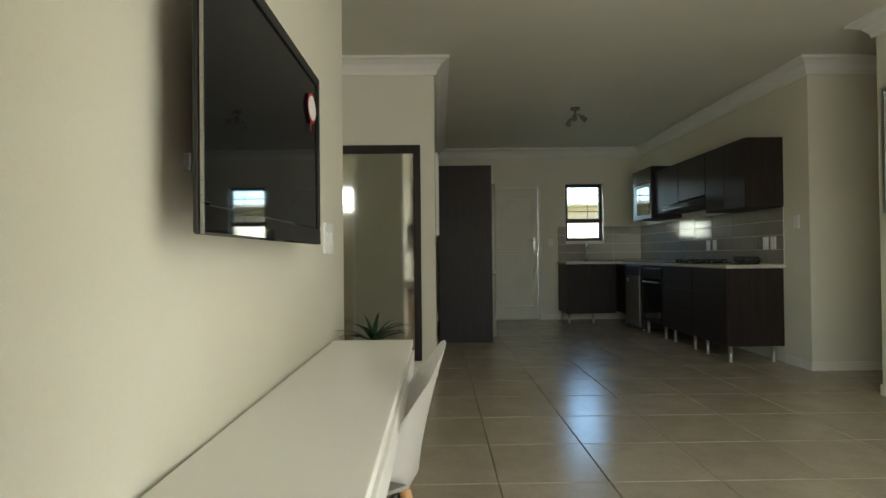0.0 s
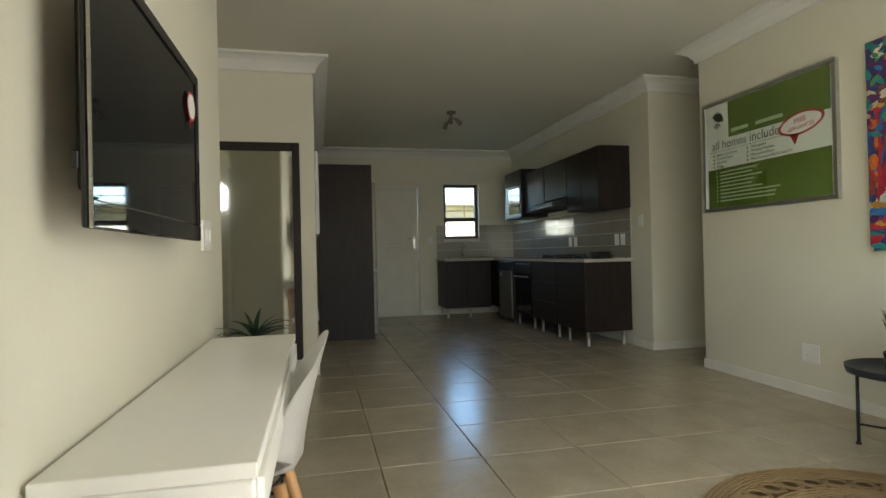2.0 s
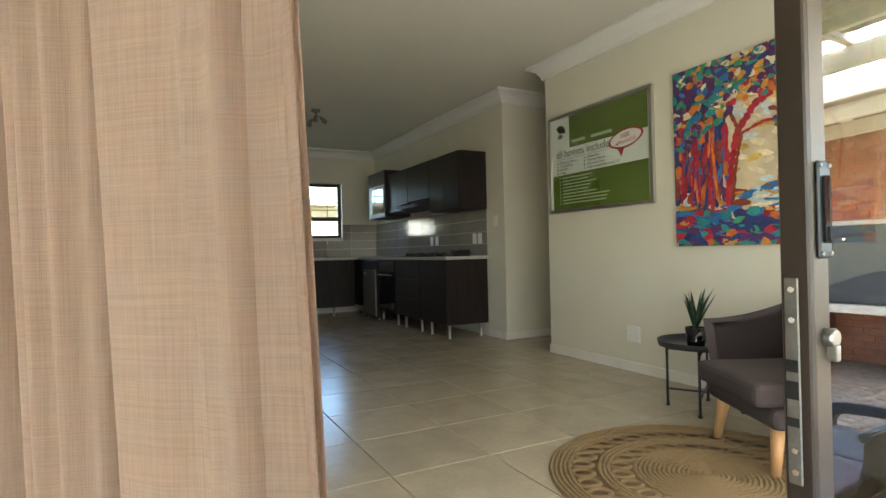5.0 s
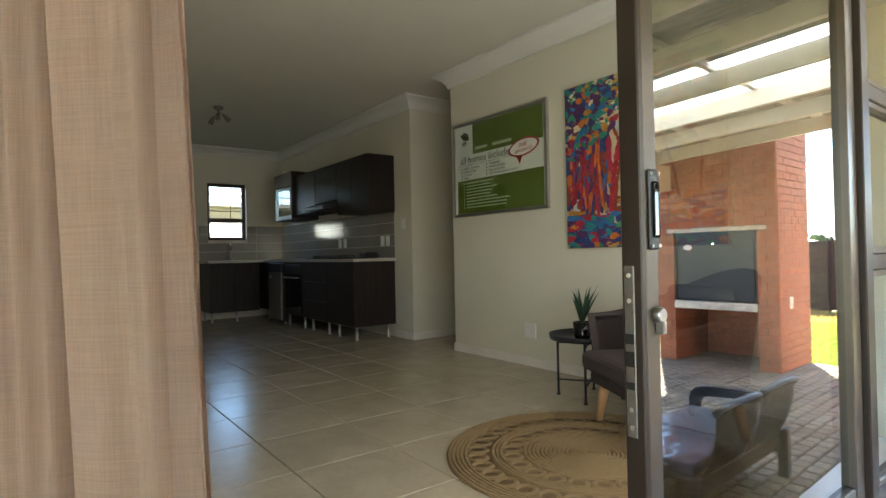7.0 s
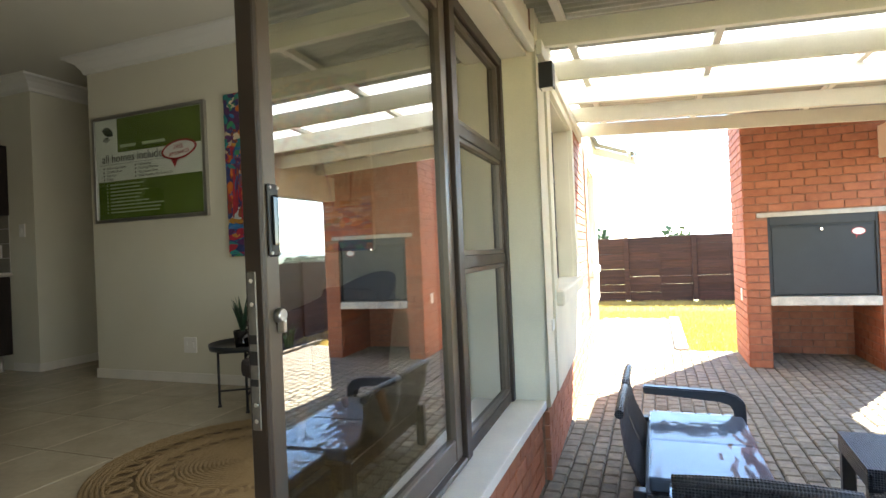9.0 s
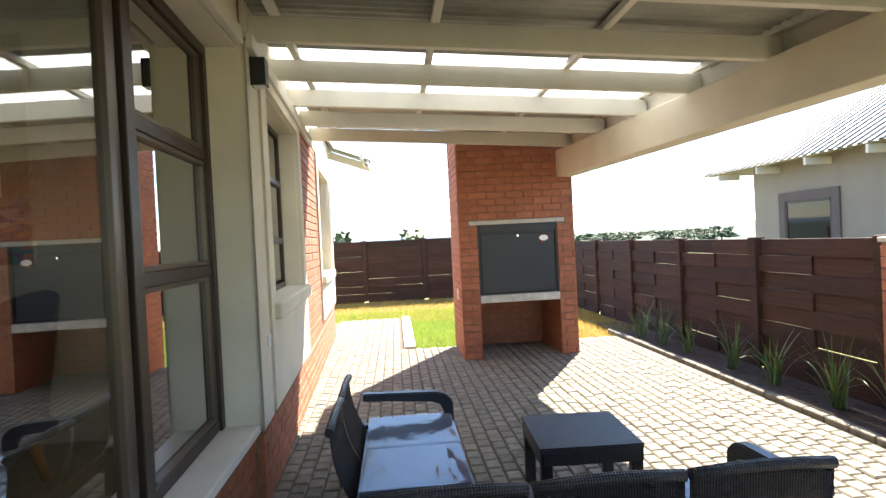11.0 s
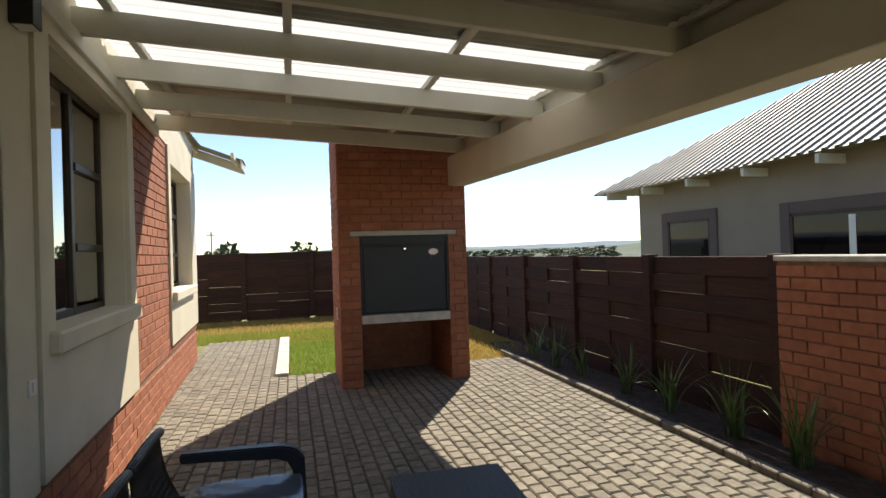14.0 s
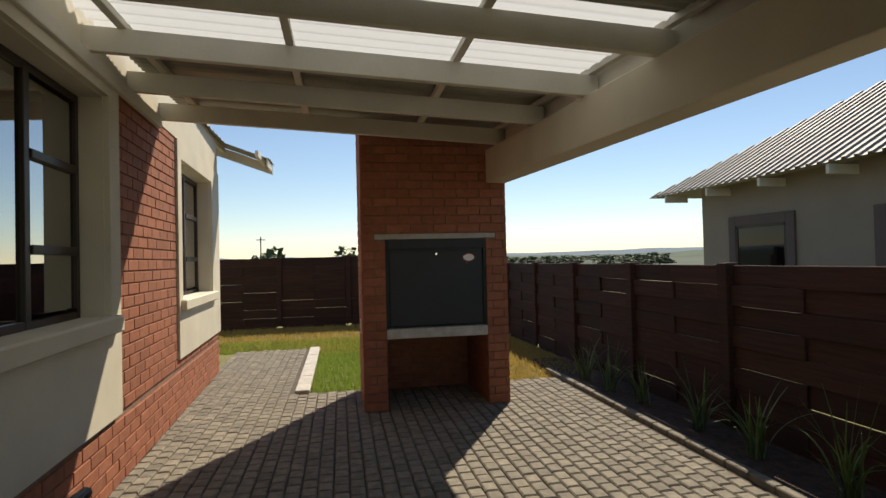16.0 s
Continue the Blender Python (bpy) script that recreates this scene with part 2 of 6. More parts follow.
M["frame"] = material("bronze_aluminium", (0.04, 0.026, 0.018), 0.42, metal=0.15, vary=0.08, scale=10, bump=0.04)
# paler copy of the bronze: the faces' brighter look is put into the colour
M["frame_lit_face"] = material("bronze_aluminium_face", (0.12, 0.095, 0.072), 0.36, metal=0.3, vary=0.06, scale=10, bump=0.04)
M["steel"] = material("brushed_steel", (0.55, 0.54, 0.52), 0.3, metal=1.0, vary=0.08, scale=30, bump=0.05, stretch=(1, 1, 12))
M["dull_steel"] = material("dull_lock_steel", (0.24, 0.22, 0.19), 0.55, metal=0.7, vary=0.12, scale=30, bump=0.05)
M["chrome"] = material("polished_chrome", (0.7, 0.7, 0.7), 0.1, metal=1.0, vary=0.02, bump=0)
M["glass"] = glass("clear_glass", (0.62, 0.64, 0.6), gloss=9.5)
M["yard_glass"] = glass("yard_glass", (0.92, 0.95, 0.94))
M["window_glass"] = glass("window_glass", (0.2, 0.22, 0.22), gloss=14.0)
M["mirror"] = material("silver_mirror", (0.86, 0.88, 0.86), 0.02, metal=1.0, vary=0.0, bump=0)
M["wenge"] = material("dark_wenge_laminate", (0.019, 0.0125, 0.0105), 0.5, vary=0.3, scale=9, bump=0.08, bump_scale=60, stretch=(4, 4, 0.35), spec=0.3)
M["counter"] = material("pale_stone_counter", (0.5, 0.47, 0.42), 0.25, vary=0.12, scale=60, bump=0.02)
M["splash"] = material("grey_glazed_tile", (0.25, 0.235, 0.2), 0.12, vary=0.05, scale=6, bump=0.02, piece=0.04)
M["splash_grout"] = material("pale_grout", (0.6, 0.57, 0.52), 0.8, vary=0.1, bump=0.1)
M["door"] = material("ivory_door_paint", (0.68, 0.66, 0.57), 0.5, vary=0.03, scale=5, bump=0.05)
M["white"] = material("white_satin", (0.78, 0.78, 0.74), 0.38, vary=0.02, scale=4, bump=0.02)
M["white_plastic"] = material("white_plastic", (0.78, 0.77, 0.74), 0.35, vary=0.02, scale=4, bump=0.0)
M["desk"] = material("white_desk_laminate", (0.8, 0.79, 0.73), 0.4, vary=0.015, scale=4, bump=0.02)
M["black_gloss"] = material("black_gloss", (0.006, 0.006, 0.007), -0.03, vary=0.02, bump=0, spec=0.35)
M["black"] = material("black_plastic", (0.014, 0.013, 0.013), 0.4, vary=0.1, scale=20, bump=0.05)
M["grey_metal"] = material("anthracite_steel", (0.022, 0.025, 0.03), 0.45, metal=0.2, vary=0.1, scale=6, bump=0.08, stain=0.15)
M["beech"] = material("beech_wood", (0.5, 0.28, 0.12), 0.5, vary=0.15, scale=8, bump=0.08, stretch=(5, 5, 0.5))
M["curtain"] = linen("pink_linen_curtain", (0.53, 0.375, 0.27))
M["upholstery"] = weave("dark_brown_upholstery", (0.055, 0.042, 0.041), 300, rough=0.9, bump=0.3, vary=0.25, dist=0.001)
M["jute"] = weave("braided_jute", (0.36, 0.25, 0.12), 60, rough=0.95, bump=1.0, vary=0.45, dist=0.006)
M["jute_dark"] = weave("braided_jute_dark", (0.22, 0.145, 0.07), 60, rough=0.95, bump=1.0, vary=0.45, dist=0.006)
M["wicker"] = weave("charcoal_rattan", (0.034, 0.036, 0.042), 30, rough=0.42, bump=0.9, vary=0.5, dist=0.006)
M["resin"] = material("charcoal_resin", (0.03, 0.032, 0.038), 0.4, vary=0.12, scale=14, bump=0.15)
M["cushion"] = weave("grey_cushion_cloth", (0.085, 0.11, 0.155), 200, rough=0.8, bump=0.2, vary=0.2, dist=0.001)
M["wrap"] = glass("cling_wrap", (0.97, 0.98, 1.0), rough=0.1, gloss=2.2, edge=0.4)
M["leaf"] = material("strap_leaf", (0.1, 0.17, 0.05), 0.35, vary=0.3, scale=8, bump=0.05, piece=0.3)
M["aloe"] = material("aloe_leaf", (0.05, 0.11, 0.06), 0.45, vary=0.35, scale=30, bump=0.1)
M["bush"] = material("bush_leaf", (0.06, 0.1, 0.04), 0.7, vary=0.3, scale=2, bump=0, piece=0.35)
M["veld"] = material("far_veld", (0.06, 0.09, 0.05), 0.95, vary=0.35, scale=0.05, bump=0)
# distance haze is put into this colour as a blue tint
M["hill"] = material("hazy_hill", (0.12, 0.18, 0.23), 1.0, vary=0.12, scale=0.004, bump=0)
M["neighbour"] = material("neighbour_plaster", (0.28, 0.24, 0.195), 0.85, vary=0.05, scale=2, bump=0.2, stain=0.12)
M["mauve"] = material("mauve_surround", (0.125, 0.095, 0.09), 0.85, vary=0.06, scale=3, bump=0.2)
M["poster"] = material("poster_white", (0.82, 0.86, 0.78), 0.25, vary=0.02, scale=5, bump=0)
M["poster_green"] = material("poster_green", (0.12, 0.18, 0.03), 0.25, vary=0.06, scale=5, bump=0)
M["ink"] = material("dark_ink", (0.05, 0.07, 0.04), 0.4, vary=0.02, bump=0)
M["pale_ink"] = material("pale_ink", (0.45, 0.55, 0.35), 0.4, vary=0.02, bump=0)
M["red"] = material("red_ink", (0.4, 0.015, 0.02), 0.3, vary=0.03, bump=0)
M["pink"] = material("pale_red_print", (0.85, 0.83, 0.79), 0.3, vary=0.03, bump=0)
M["acrylic"] = glass("poster_glazing", (0.97, 0.98, 0.97), gloss=1.3)
M["terracotta"] = material("terracotta_paint", (0.55, 0.2, 0.09), 0.8, vary=0.1, bump=0.1)


# ---- building blocks ----
def bx(bm, x0, x1, y0, y1, z0, z1):
    v = [bm.verts.new(p) for p in ((x0, y0, z0), (x1, y0, z0), (x1, y1, z0), (x0, y1, z0), (x0, y0, z1), (x1, y0, z1), (x1, y1, z1), (x0, y1, z1))]
    for f in ((3, 2, 1, 0), (4, 5, 6, 7), (0, 1, 5, 4), (1, 2, 6, 5), (2, 3, 7, 6), (3, 0, 4, 7)):
        bm.faces.new([v[i] for i in f])
    return v


def box(x0, x1, y0, y1, z0, z1, bevel=0.0, seg=2):
    bm = bmesh.new()
    bx(bm, x0, x1, y0, y1, z0, z1)
    if bevel:
        bmesh.ops.bevel(bm, geom=bm.edges[:], offset=bevel, segments=seg, affect="EDGES", profile=0.6)
    return bm


def tube(points, radii, sides=12, cap=True):
    """A round bar through the points; radii is one number or one for each point."""
    bm = bmesh.new()
    pts = [Vector(p) for p in points]
    rad = radii if isinstance(radii, (list, tuple)) else [radii] * len(pts)
    rings = []
    for i, p in enumerate(pts):
        d = (pts[min(i + 1, len(pts) - 1)] - pts[max(i - 1, 0)]).normalized()
        u = d.orthogonal().normalized() if i == 0 else (u - d * u.dot(d)).normalized()
        w = d.cross(u)
        rings.append([bm.verts.new(p + rad[i] * (u * math.cos(a) + w * math.sin(a))) for a in (math.tau * k / sides for k in range(sides))])
    for a, b in zip(rings, rings[1:]):
        for k in range(sides):
            bm.faces.new((a[k], a[(k + 1) % sides], b[(k + 1) % sides], b[k])).smooth = True
    if cap:
        bm.faces.new(rings[0][::-1])
        bm.faces.new(rings[-1])
    return bm


def lathe(profile, sides=32, cx=0.0, cy=0.0):
    """A turned body from (radius, height) pairs."""
    bm = bmesh.new()
    rings = [[bm.verts.new((cx + r * math.cos(a), cy + r * math.sin(a), z)) for a in (math.tau * k / sides for k in range(sides))] for r, z in profile]
    for a, b in zip(rings, rings[1:]):
        for k in range(sides):
            bm.faces.new((a[k], a[(k + 1) % sides], b[(k + 1) % sides], b[k])).smooth = True
    bm.faces.new(rings[0][::-1])
    bm.faces.new(rings[-1])
    return bm


def grid(nu, nv, f, thick=0.0):
    """A sheet of nu x nv faces whose corners are f(u, v), u and v from 0 to 1; thick makes it solid."""
    bm = bmesh.new()
    rows = [[bm.verts.new(f(i / nu, j / nv)) for i in range(nu + 1)] for j in range(nv + 1)]
    for j in range(nv):
        for i in range(nu):
            bm.faces.new((rows[j][i], rows[j][i + 1], rows[j + 1][i + 1], rows[j + 1][i])).smooth = True
    if thick:
        bmesh.ops.solidify(bm, geom=bm.faces[:], thickness=thick)
    return bm


def mesh_of(name, bm, mat):
    bmesh.ops.recalc_face_normals(bm, faces=bm.faces[:])
    me = bpy.data.meshes.new(name)
    bm.to_mesh(me)
    bm.free()
    me.materials.append(mat)
    return me


def part(name, bm, mat, parent, label="", m=None):
    ob = new(name, mesh_of(name, bm, mat))
    ob.parent = parent
    if m is not None:
        ob.matrix_basis = m
    return tagged(ob, label)


def thing(name, x, y, z, label, category, group="", rz=0.0):
    ob = new(name)
    ob.empty_display_size = 0.1
    ob.matrix_basis = pose(x, y, z, 0, 0, rz)
    return tagged(ob, label, category, group)


def setting(name, bm, mat, label, category):
    return tagged(new(name, mesh_of(name, bm, mat)), label, category, kind="structure")


def words(name, text, size, mat, parent, m, align="LEFT", label=""):
    cu = bpy.data.curves.new(name, "FONT")
    cu.body, cu.size, cu.align_x, cu.extrude = text, size, align, 0.0004
    tmp = bpy.data.objects.new(name, cu)
    scene.collection.objects.link(tmp)
    me = bpy.data.meshes.new_from_object(tmp.evaluated_get(bpy.context.evaluated_depsgraph_get()))
    bpy.data.objects.remove(tmp)
    me.materials.clear()
    me.materials.append(mat)
    ob = new(name, me)
    ob.parent, ob.matrix_basis = parent, m
    return tagged(ob, label)


BLOCKS = {}


def block_mesh(kind, w, d, h, mat, worn=0.003):
    """A shared piece: a slab w x h whose front, at -y, has chamfered edges; d is its depth."""
    key = (kind, round(w, 3), round(d, 3), round(h, 3))
    if key not in BLOCKS:
        bm = bmesh.new()
        rings = []
        for y, e in ((d, 0.0), (worn, 0.0), (0.0, worn)):
            rings.append([bm.verts.new(p) for p in ((e, y, e), (w - e, y, e), (w - e, y, h - e), (e, y, h - e))])
        for a, b in zip(rings, rings[1:]):
            for k in range(4):
                bm.faces.new((a[k], a[(k + 1) % 4], b[(k + 1) % 4], b[k]))
        bm.faces.new(rings[2])
        BLOCKS[key] = mesh_of(kind, bm, mat)
    return BLOCKS[key]


def brick_face(parent, place, length, z0, z1, holes=(), proud=0.012, first=0, limit=300, rows_from=0):
    """Stretcher-bond bricks on a wall's face. place: pose whose x runs along the wall and -y points out of it."""
    rng = random.Random(len(parent.name) + int(length * 1000))
    done = 0
    k = first
    z = z0
    while z + 0.04 < z1:
        h = min(0.075, z1 - z)
        x = -0.116 if k % 2 else 0.0
        while x < length - 0.02:
            a, b = max(0.0, x), min(length, x + 0.222)
            cuts = [(a, b)]
            for hx0, hx1, hz0, hz1 in holes:
                if z + h > hz0 + 0.005 and z < hz1 - 0.005:
                    cuts = [(p, q) for s, e in cuts for p, q in ((s, min(e, hx0)), (max(s, hx1), e)) if q - p > 0.03]
            for s, e in cuts:
                if e - s > 0.03:
                    ob = new("brick", block_mesh("brick", e - s, 0.03, h, M["brick"]))
                    ob.parent = parent
                    ob.matrix_basis = place @ pose(s, -proud - rng.uniform(-0.0015, 0.0015), z, 0, 0, 0)
                    done += 1
            x += 0.232
        z += 0.085
        k += 1
    return done


# ---- the house: floor, walls, ceilings ----
CEIL, YF, YI, YB = 2.66, 0.50, 0.73, 8.92       # ceiling; facade outside and inside; kitchen's back wall
XT, XM, XK, XP = 0.02, 0.42, 3.62, 3.56         # wall with the screen; kitchen's left and right wall; wall with the painting
PATIO = -0.50

setting("floor", box(-2.6, 9.45, YI, YB + 0.2, -0.2, -0.012), M["grout"], "dark grout bed under the floor tiles", "floor")
setting("ceiling", box(-2.6, 9.45, YI, YB + 0.2, CEIL, CEIL + 0.1), M["ceiling"], "smooth cream painted ceiling", "ceiling")


def wall(name, boxes, label="smooth cream painted wall", mat="wall"):
    bm = bmesh.new()
    for b in boxes:
        bx(bm, *b)
    return setting(name, bm, M[mat], label, "wall")


def pierced(name, x0, x1, y0, y1, z0, z1, holes, label, mat="wall"):
    """A wall along x as one mesh, with rectangular openings (x0, x1, z0, z1) through it."""
    cx = sorted({x0, x1, *(v for h in holes for v in h[:2])})
    cz = sorted({z0, z1, *(v for h in holes for v in h[2:])})
    full = {(i, j) for i in range(len(cx) - 1) for j in range(len(cz) - 1)
            if not any(h[0] < (cx[i] + cx[i + 1]) / 2 < h[1] and h[2] < (cz[j] + cz[j + 1]) / 2 < h[3] for h in holes)}
    bm = bmesh.new()
    made = {}

    def at_(i, k, j):
        key = (i, k, j)
        if key not in made:
            made[key] = bm.verts.new((cx[i], (y0, y1)[k], cz[j]))
        return made[key]

    for i, j in full:
        for k in (0, 1):
            bm.faces.new([at_(i, k, j), at_(i + 1, k, j), at_(i + 1, k, j + 1), at_(i, k, j + 1)])
        for di, dj, (a, b) in ((-1, 0, ((i, j), (i, j + 1))), (1, 0, ((i + 1, j), (i + 1, j + 1))), (0, -1, ((i, j), (i + 1, j))), (0, 1, ((i, j + 1), (i + 1, j + 1)))):
            if (i + di, j + dj) not in full:
                bm.faces.new([at_(a[0], 0, a[1]), at_(b[0], 0, b[1]), at_(b[0], 1, b[1]), at_(a[0], 1, a[1])])
    return setting(name, bm, M[mat], label, "wall")


wall("wall_west", [(-0.55, XT, YI, 2.79, -0.1, CEIL)], "cream wall that carries the television")
wall("wall_mirror", [(-2.6, XM, 4.95, 5.1, -0.1, CEIL)], "cream end wall behind a tall mirror")
wall("wall_kitchen_west", [(XM - 0.12, XM, 5.1, YB + 0.2, -0.1, CEIL)])
wall("wall_hall_west", [(-2.75, -2.6, YF, 5.1, -0.1, CEIL)])
wall("wall_east", [(XP, XP + 0.13, YI, 4.19, -0.1, CEIL)], "cream wall with a painting and a framed notice")
wall("wall_kitchen_east", [(XK, XK + 0.14, 5.01, YB + 0.2, -0.1, CEIL), (XK + 0.14, 5.4, 5.01, 5.15, -0.1, CEIL)], "cream kitchen wall beside the passage")
wall("wall_passage", [(5.4, 5.52, 4.0, 5.15, -0.1, CEIL), (XP + 0.13, 5.4, 4.06, 4.19, -0.1, CEIL)], "cream wall closing the dim passage")
pierced("wall_north", XM, XK, YB, YB + 0.2, -0.1, CEIL, [(1.29, 2.06, -0.1, 2.08), (2.44, 3.03, 1.22, 2.11)], "cream kitchen end wall with door and window")
wall("wall_bedroom", [(XP + 0.13, 9.45, 3.2, 3.35, -0.1, CEIL), (6.9, 7.05, YI, 3.2, -0.1, CEIL)], "cream inner wall of the bedrooms")
wall("wall_gable", [(9.45, 9.7, 0.9, 9.1, PATIO, CEIL)], "cream plastered gable wall", "plaster")

# facade towards the patio; beyond the door it runs slightly askew
SKEW = Matrix.Translation((3.66, 0.43, 0)) @ Matrix.Rotation(0.042, 4, "Z") @ Matrix.Translation((-3.66, -0.465, 0))
facade = pierced("wall_south", -2.75, 3.66, YF, YI, PATIO, CEIL, [(-1.75, -0.72, 1.72, 2.1), (0.0, 3.66, -0.06, 2.12)],
                 "plastered house front with face-brick plinth", "mortar")
W1A, W1B, W1L, W1H = 4.14, 5.67, 0.62, 2.03
W2A, W2B, W2L, W2H = 7.6, 9.2, 0.6, 1.98
FEND = 9.7
front = pierced("wall_south_end", 3.66, FEND, YF, YI, PATIO, CEIL, [(W1A, W1B, W1L, W1H), (W2A, W2B, W2L, W2H)],
                "plastered house front with windows and a face-brick panel", "mortar")
front.matrix_basis = SKEW


def plaster_skin(name, boxes, label, on=None):
    for b in boxes:
        part(name, box(*b), M["band"], on or facade, label)


S = YF - 0.035
plaster_skin("plaster_panel", [(-2.75, 3.66, YF - 0.02, YF + 0.002, 2.12, 2.62), (-0.72, 0.0, YF - 0.02, YF + 0.002, -0.05, 2.12)], "cream plaster panel")
plaster_skin("plaster_panel", [(3.645, 3.95, YF - 0.02, YF + 0.002, -0.05, 2.14), (3.645, FEND, YF - 0.02, YF + 0.002, 2.16, 2.66)], "cream plaster panel", front)
plaster_skin("window_surround", [(3.965, W1A, S, YF + 0.002, -0.03, 2.155), (W1B, 5.85, S, YF + 0.002, -0.03, 2.155), (W1A, W1B, S, YF + 0.002, -0.03, W1L), (W1A, W1B, S, YF + 0.002, W1H, 2.155)], "raised cream plaster surround", front)
plaster_skin("window_surround", [(7.45, W2A, S, YF + 0.002, 0.05, 2.155), (W2B, FEND, S, YF + 0.002, 0.05, 2.155), (W2A, W2B, S, YF + 0.002, 0.05, W2L), (W2A, W2B, S, YF + 0.002, W2H, 2.155)], "raised cream plaster surround", front)
plaster_skin("reveal", [(0.0, 3.66, YF, YI, 2.1, 2.122)], "cream plastered reveals")
plaster_skin("reveal", [(3.645, 3.662, YF - 0.02, YI + 0.035, -0.05, 2.12), (W1A, W1A + 0.012, YF, YI, W1L, W1H), (W1B - 0.012, W1B, YF, YI, W1L, W1H), (W1A, W1B, YF, YI, W1H - 0.012, W1H),
                        (W2A, W2A + 0.012, YF, YI, W2L, W2H), (W2B - 0.012, W2B, YF, YI, W2L, W2H), (W2A, W2B, YF, YI, W2H - 0.012, W2H)], "cream plastered reveals", front)
part("inner_lining", box(3.7, 4.1, YI - 0.001, YI + 0.012, -0.1, CEIL), M["wall"], facade)
for b in ((-2.6, -1.75, -0.1, CEIL), (-0.72, -0.55, -0.1, CEIL), (-1.75, -0.72, -0.1, 1.72), (-1.75, -0.72, 2.1, CEIL)):
    part("inner_lining", box(b[0], b[1], YI - 0.001, YI + 0.012, b[2], b[3]), M["wall"], facade)
part("inner_lintel", box(-0.55, 3.66, YI - 0.001, YI + 0.012, 2.12, CEIL), M["wall"], facade)
setting("threshold", box(-0.1, 3.66, YF - 0.03, YI, -0.062, -0.012, 0.006), M["skirting"], "cream tiled door threshold", "threshold")

# cornices and skirtings
CORN = [(0.0, -0.13), (0.02, -0.13), (0.028, -0.1), (0.06, -0.055), (0.1, -0.03), (0.13, -0.02), (0.13, 0.0), (0.0, 0.0)]


def cornice(name, p, q, inward, e0=0, e1=0):
    """A moulded strip under the ceiling from p to q; inward: the way into the room; e0, e1: 1 mitres an outer corner, -1 an inner one."""
    bm = bmesh.new()
    d = Vector(inward)
    run = (Vector(q) - Vector(p)).normalized()
    rings = []
    for (x, y), e in ((p, -e0), (q, e1)):
        rings.append([bm.verts.new((x + d.x * a + run.x * e * a, y + d.y * a + run.y * e * a, CEIL - 0.001 + b)) for a, b in CORN])
    for k in range(len(CORN)):
        bm.faces.new((rings[0][k], rings[0][(k + 1) % len(CORN)], rings[1][(k + 1) % len(CORN)], rings[1][k]))
    setting(name, bm, M["cornice"], "moulded white cornice", "cornice")


cornice("cornice_1", (XT, YI), (XT, 2.79), (1, 0, 0), -1, 1)
cornice("cornice_2", (-2.6, 4.95), (XM, 4.95), (0, -1, 0), 0, 1)
cornice("cornice_3", (XM, 4.95), (XM, YB), (1, 0, 0), 1, -1)
cornice("cornice_4", (XM, YB), (XK, YB), (0, -1, 0), -1, -1)
cornice("cornice_5", (XK, 5.01), (XK, YB), (-1, 0, 0), 1, -1)
cornice("cornice_6", (XK, 5.01), (5.4, 5.01), (0, -1, 0), 1, 0)
cornice("cornice_7", (XP, YI), (XP, 4.19), (-1, 0, 0), -1, 1)
cornice("cornice_8", (XP, 4.19), (5.4, 4.19), (0, 1, 0), 1, 0)
cornice("cornice_9", (-0.55, 2.79), (XT, 2.79), (0, 1, 0), 0, 1)


def skirt(name, x0, x1, y0, y1):
    setting(name, box(x0, x1, y0, y1, -0.001, 0.075, 0.003, 1), M["skirting"], "pale tiled skirting", "skirting")


skirt("baseboard_1", XT, XT + 0.012, YI, 2.8)
skirt("baseboard_2", XP - 0.012, XP, YI, 4.2)
skirt("baseboard_3", XP - 0.012, 5.4, 4.19, 4.202)
skirt("baseboard_4", XK - 0.012, 5.4, 4.998, 5.01)
skirt("baseboard_5", XK - 0.012, XK, 5.01, 5.36)
skirt("baseboard_6", XM, XM + 0.012, 4.94, 6.74)
skirt("baseboard_7", -2.6, XM + 0.012, 4.938, 4.95)
skirt("baseboard_8", 2.06, 2.4, YB - 0.012, YB)

# ---- sliding door, windows, front door ----
def pane(parent, x0, x1, y, z0, z1, mat="glass", axis="x"):
    bm = box(x0, x1, y - 0.003, y + 0.003, z0, z1) if axis == "x" else box(y - 0.003, y + 0.003, x0, x1, z0, z1)
    ob = part("pane", bm, M[mat], parent, "clear glass pane")
    ob.visible_shadow = False
    return ob


def bar(parent, name, x0, x1, y0, y1, z0, z1, mat="frame", bevel=0.004, label=""):
    return part(name, box(x0, x1, y0, y1, z0, z1, bevel, 1), M[mat], parent, label)


# fixed frame with side light
door_frame = tagged(new("door_frame"), "bronze aluminium frame of the sliding door", "door frame", kind="structure")
for x0, x1 in ((0.0, 0.05), (2.6, 2.68), (3.58, 3.645)):
    bar(door_frame, "jamb", x0, x1, 0.585, 0.70, -0.012, 2.1)
bar(door_frame, "head", 0.05, 3.58, 0.585, 0.70, 2.04, 2.1)
bar(door_frame, "track", 0.05, 2.6, 0.585, 0.70, -0.012, 0.012, "frame_lit_face")
bar(door_frame, "track_rail", 0.05, 2.6, 0.612, 0.622, 0.012, 0.026, "steel")
bar(door_frame, "sill_bar", 2.68, 3.58, 0.60, 0.69, -0.012, 0.05)
bar(door_frame, "transom", 2.68, 3.58, 0.60, 0.69, 0.84, 0.9)
bar(door_frame, "transom", 2.68, 3.58, 0.60, 0.69, 1.46, 1.52)
bar(door_frame, "mullion", 2.68, 2.71, 0.60, 0.69, 0.05, 2.04, "frame_lit_face")
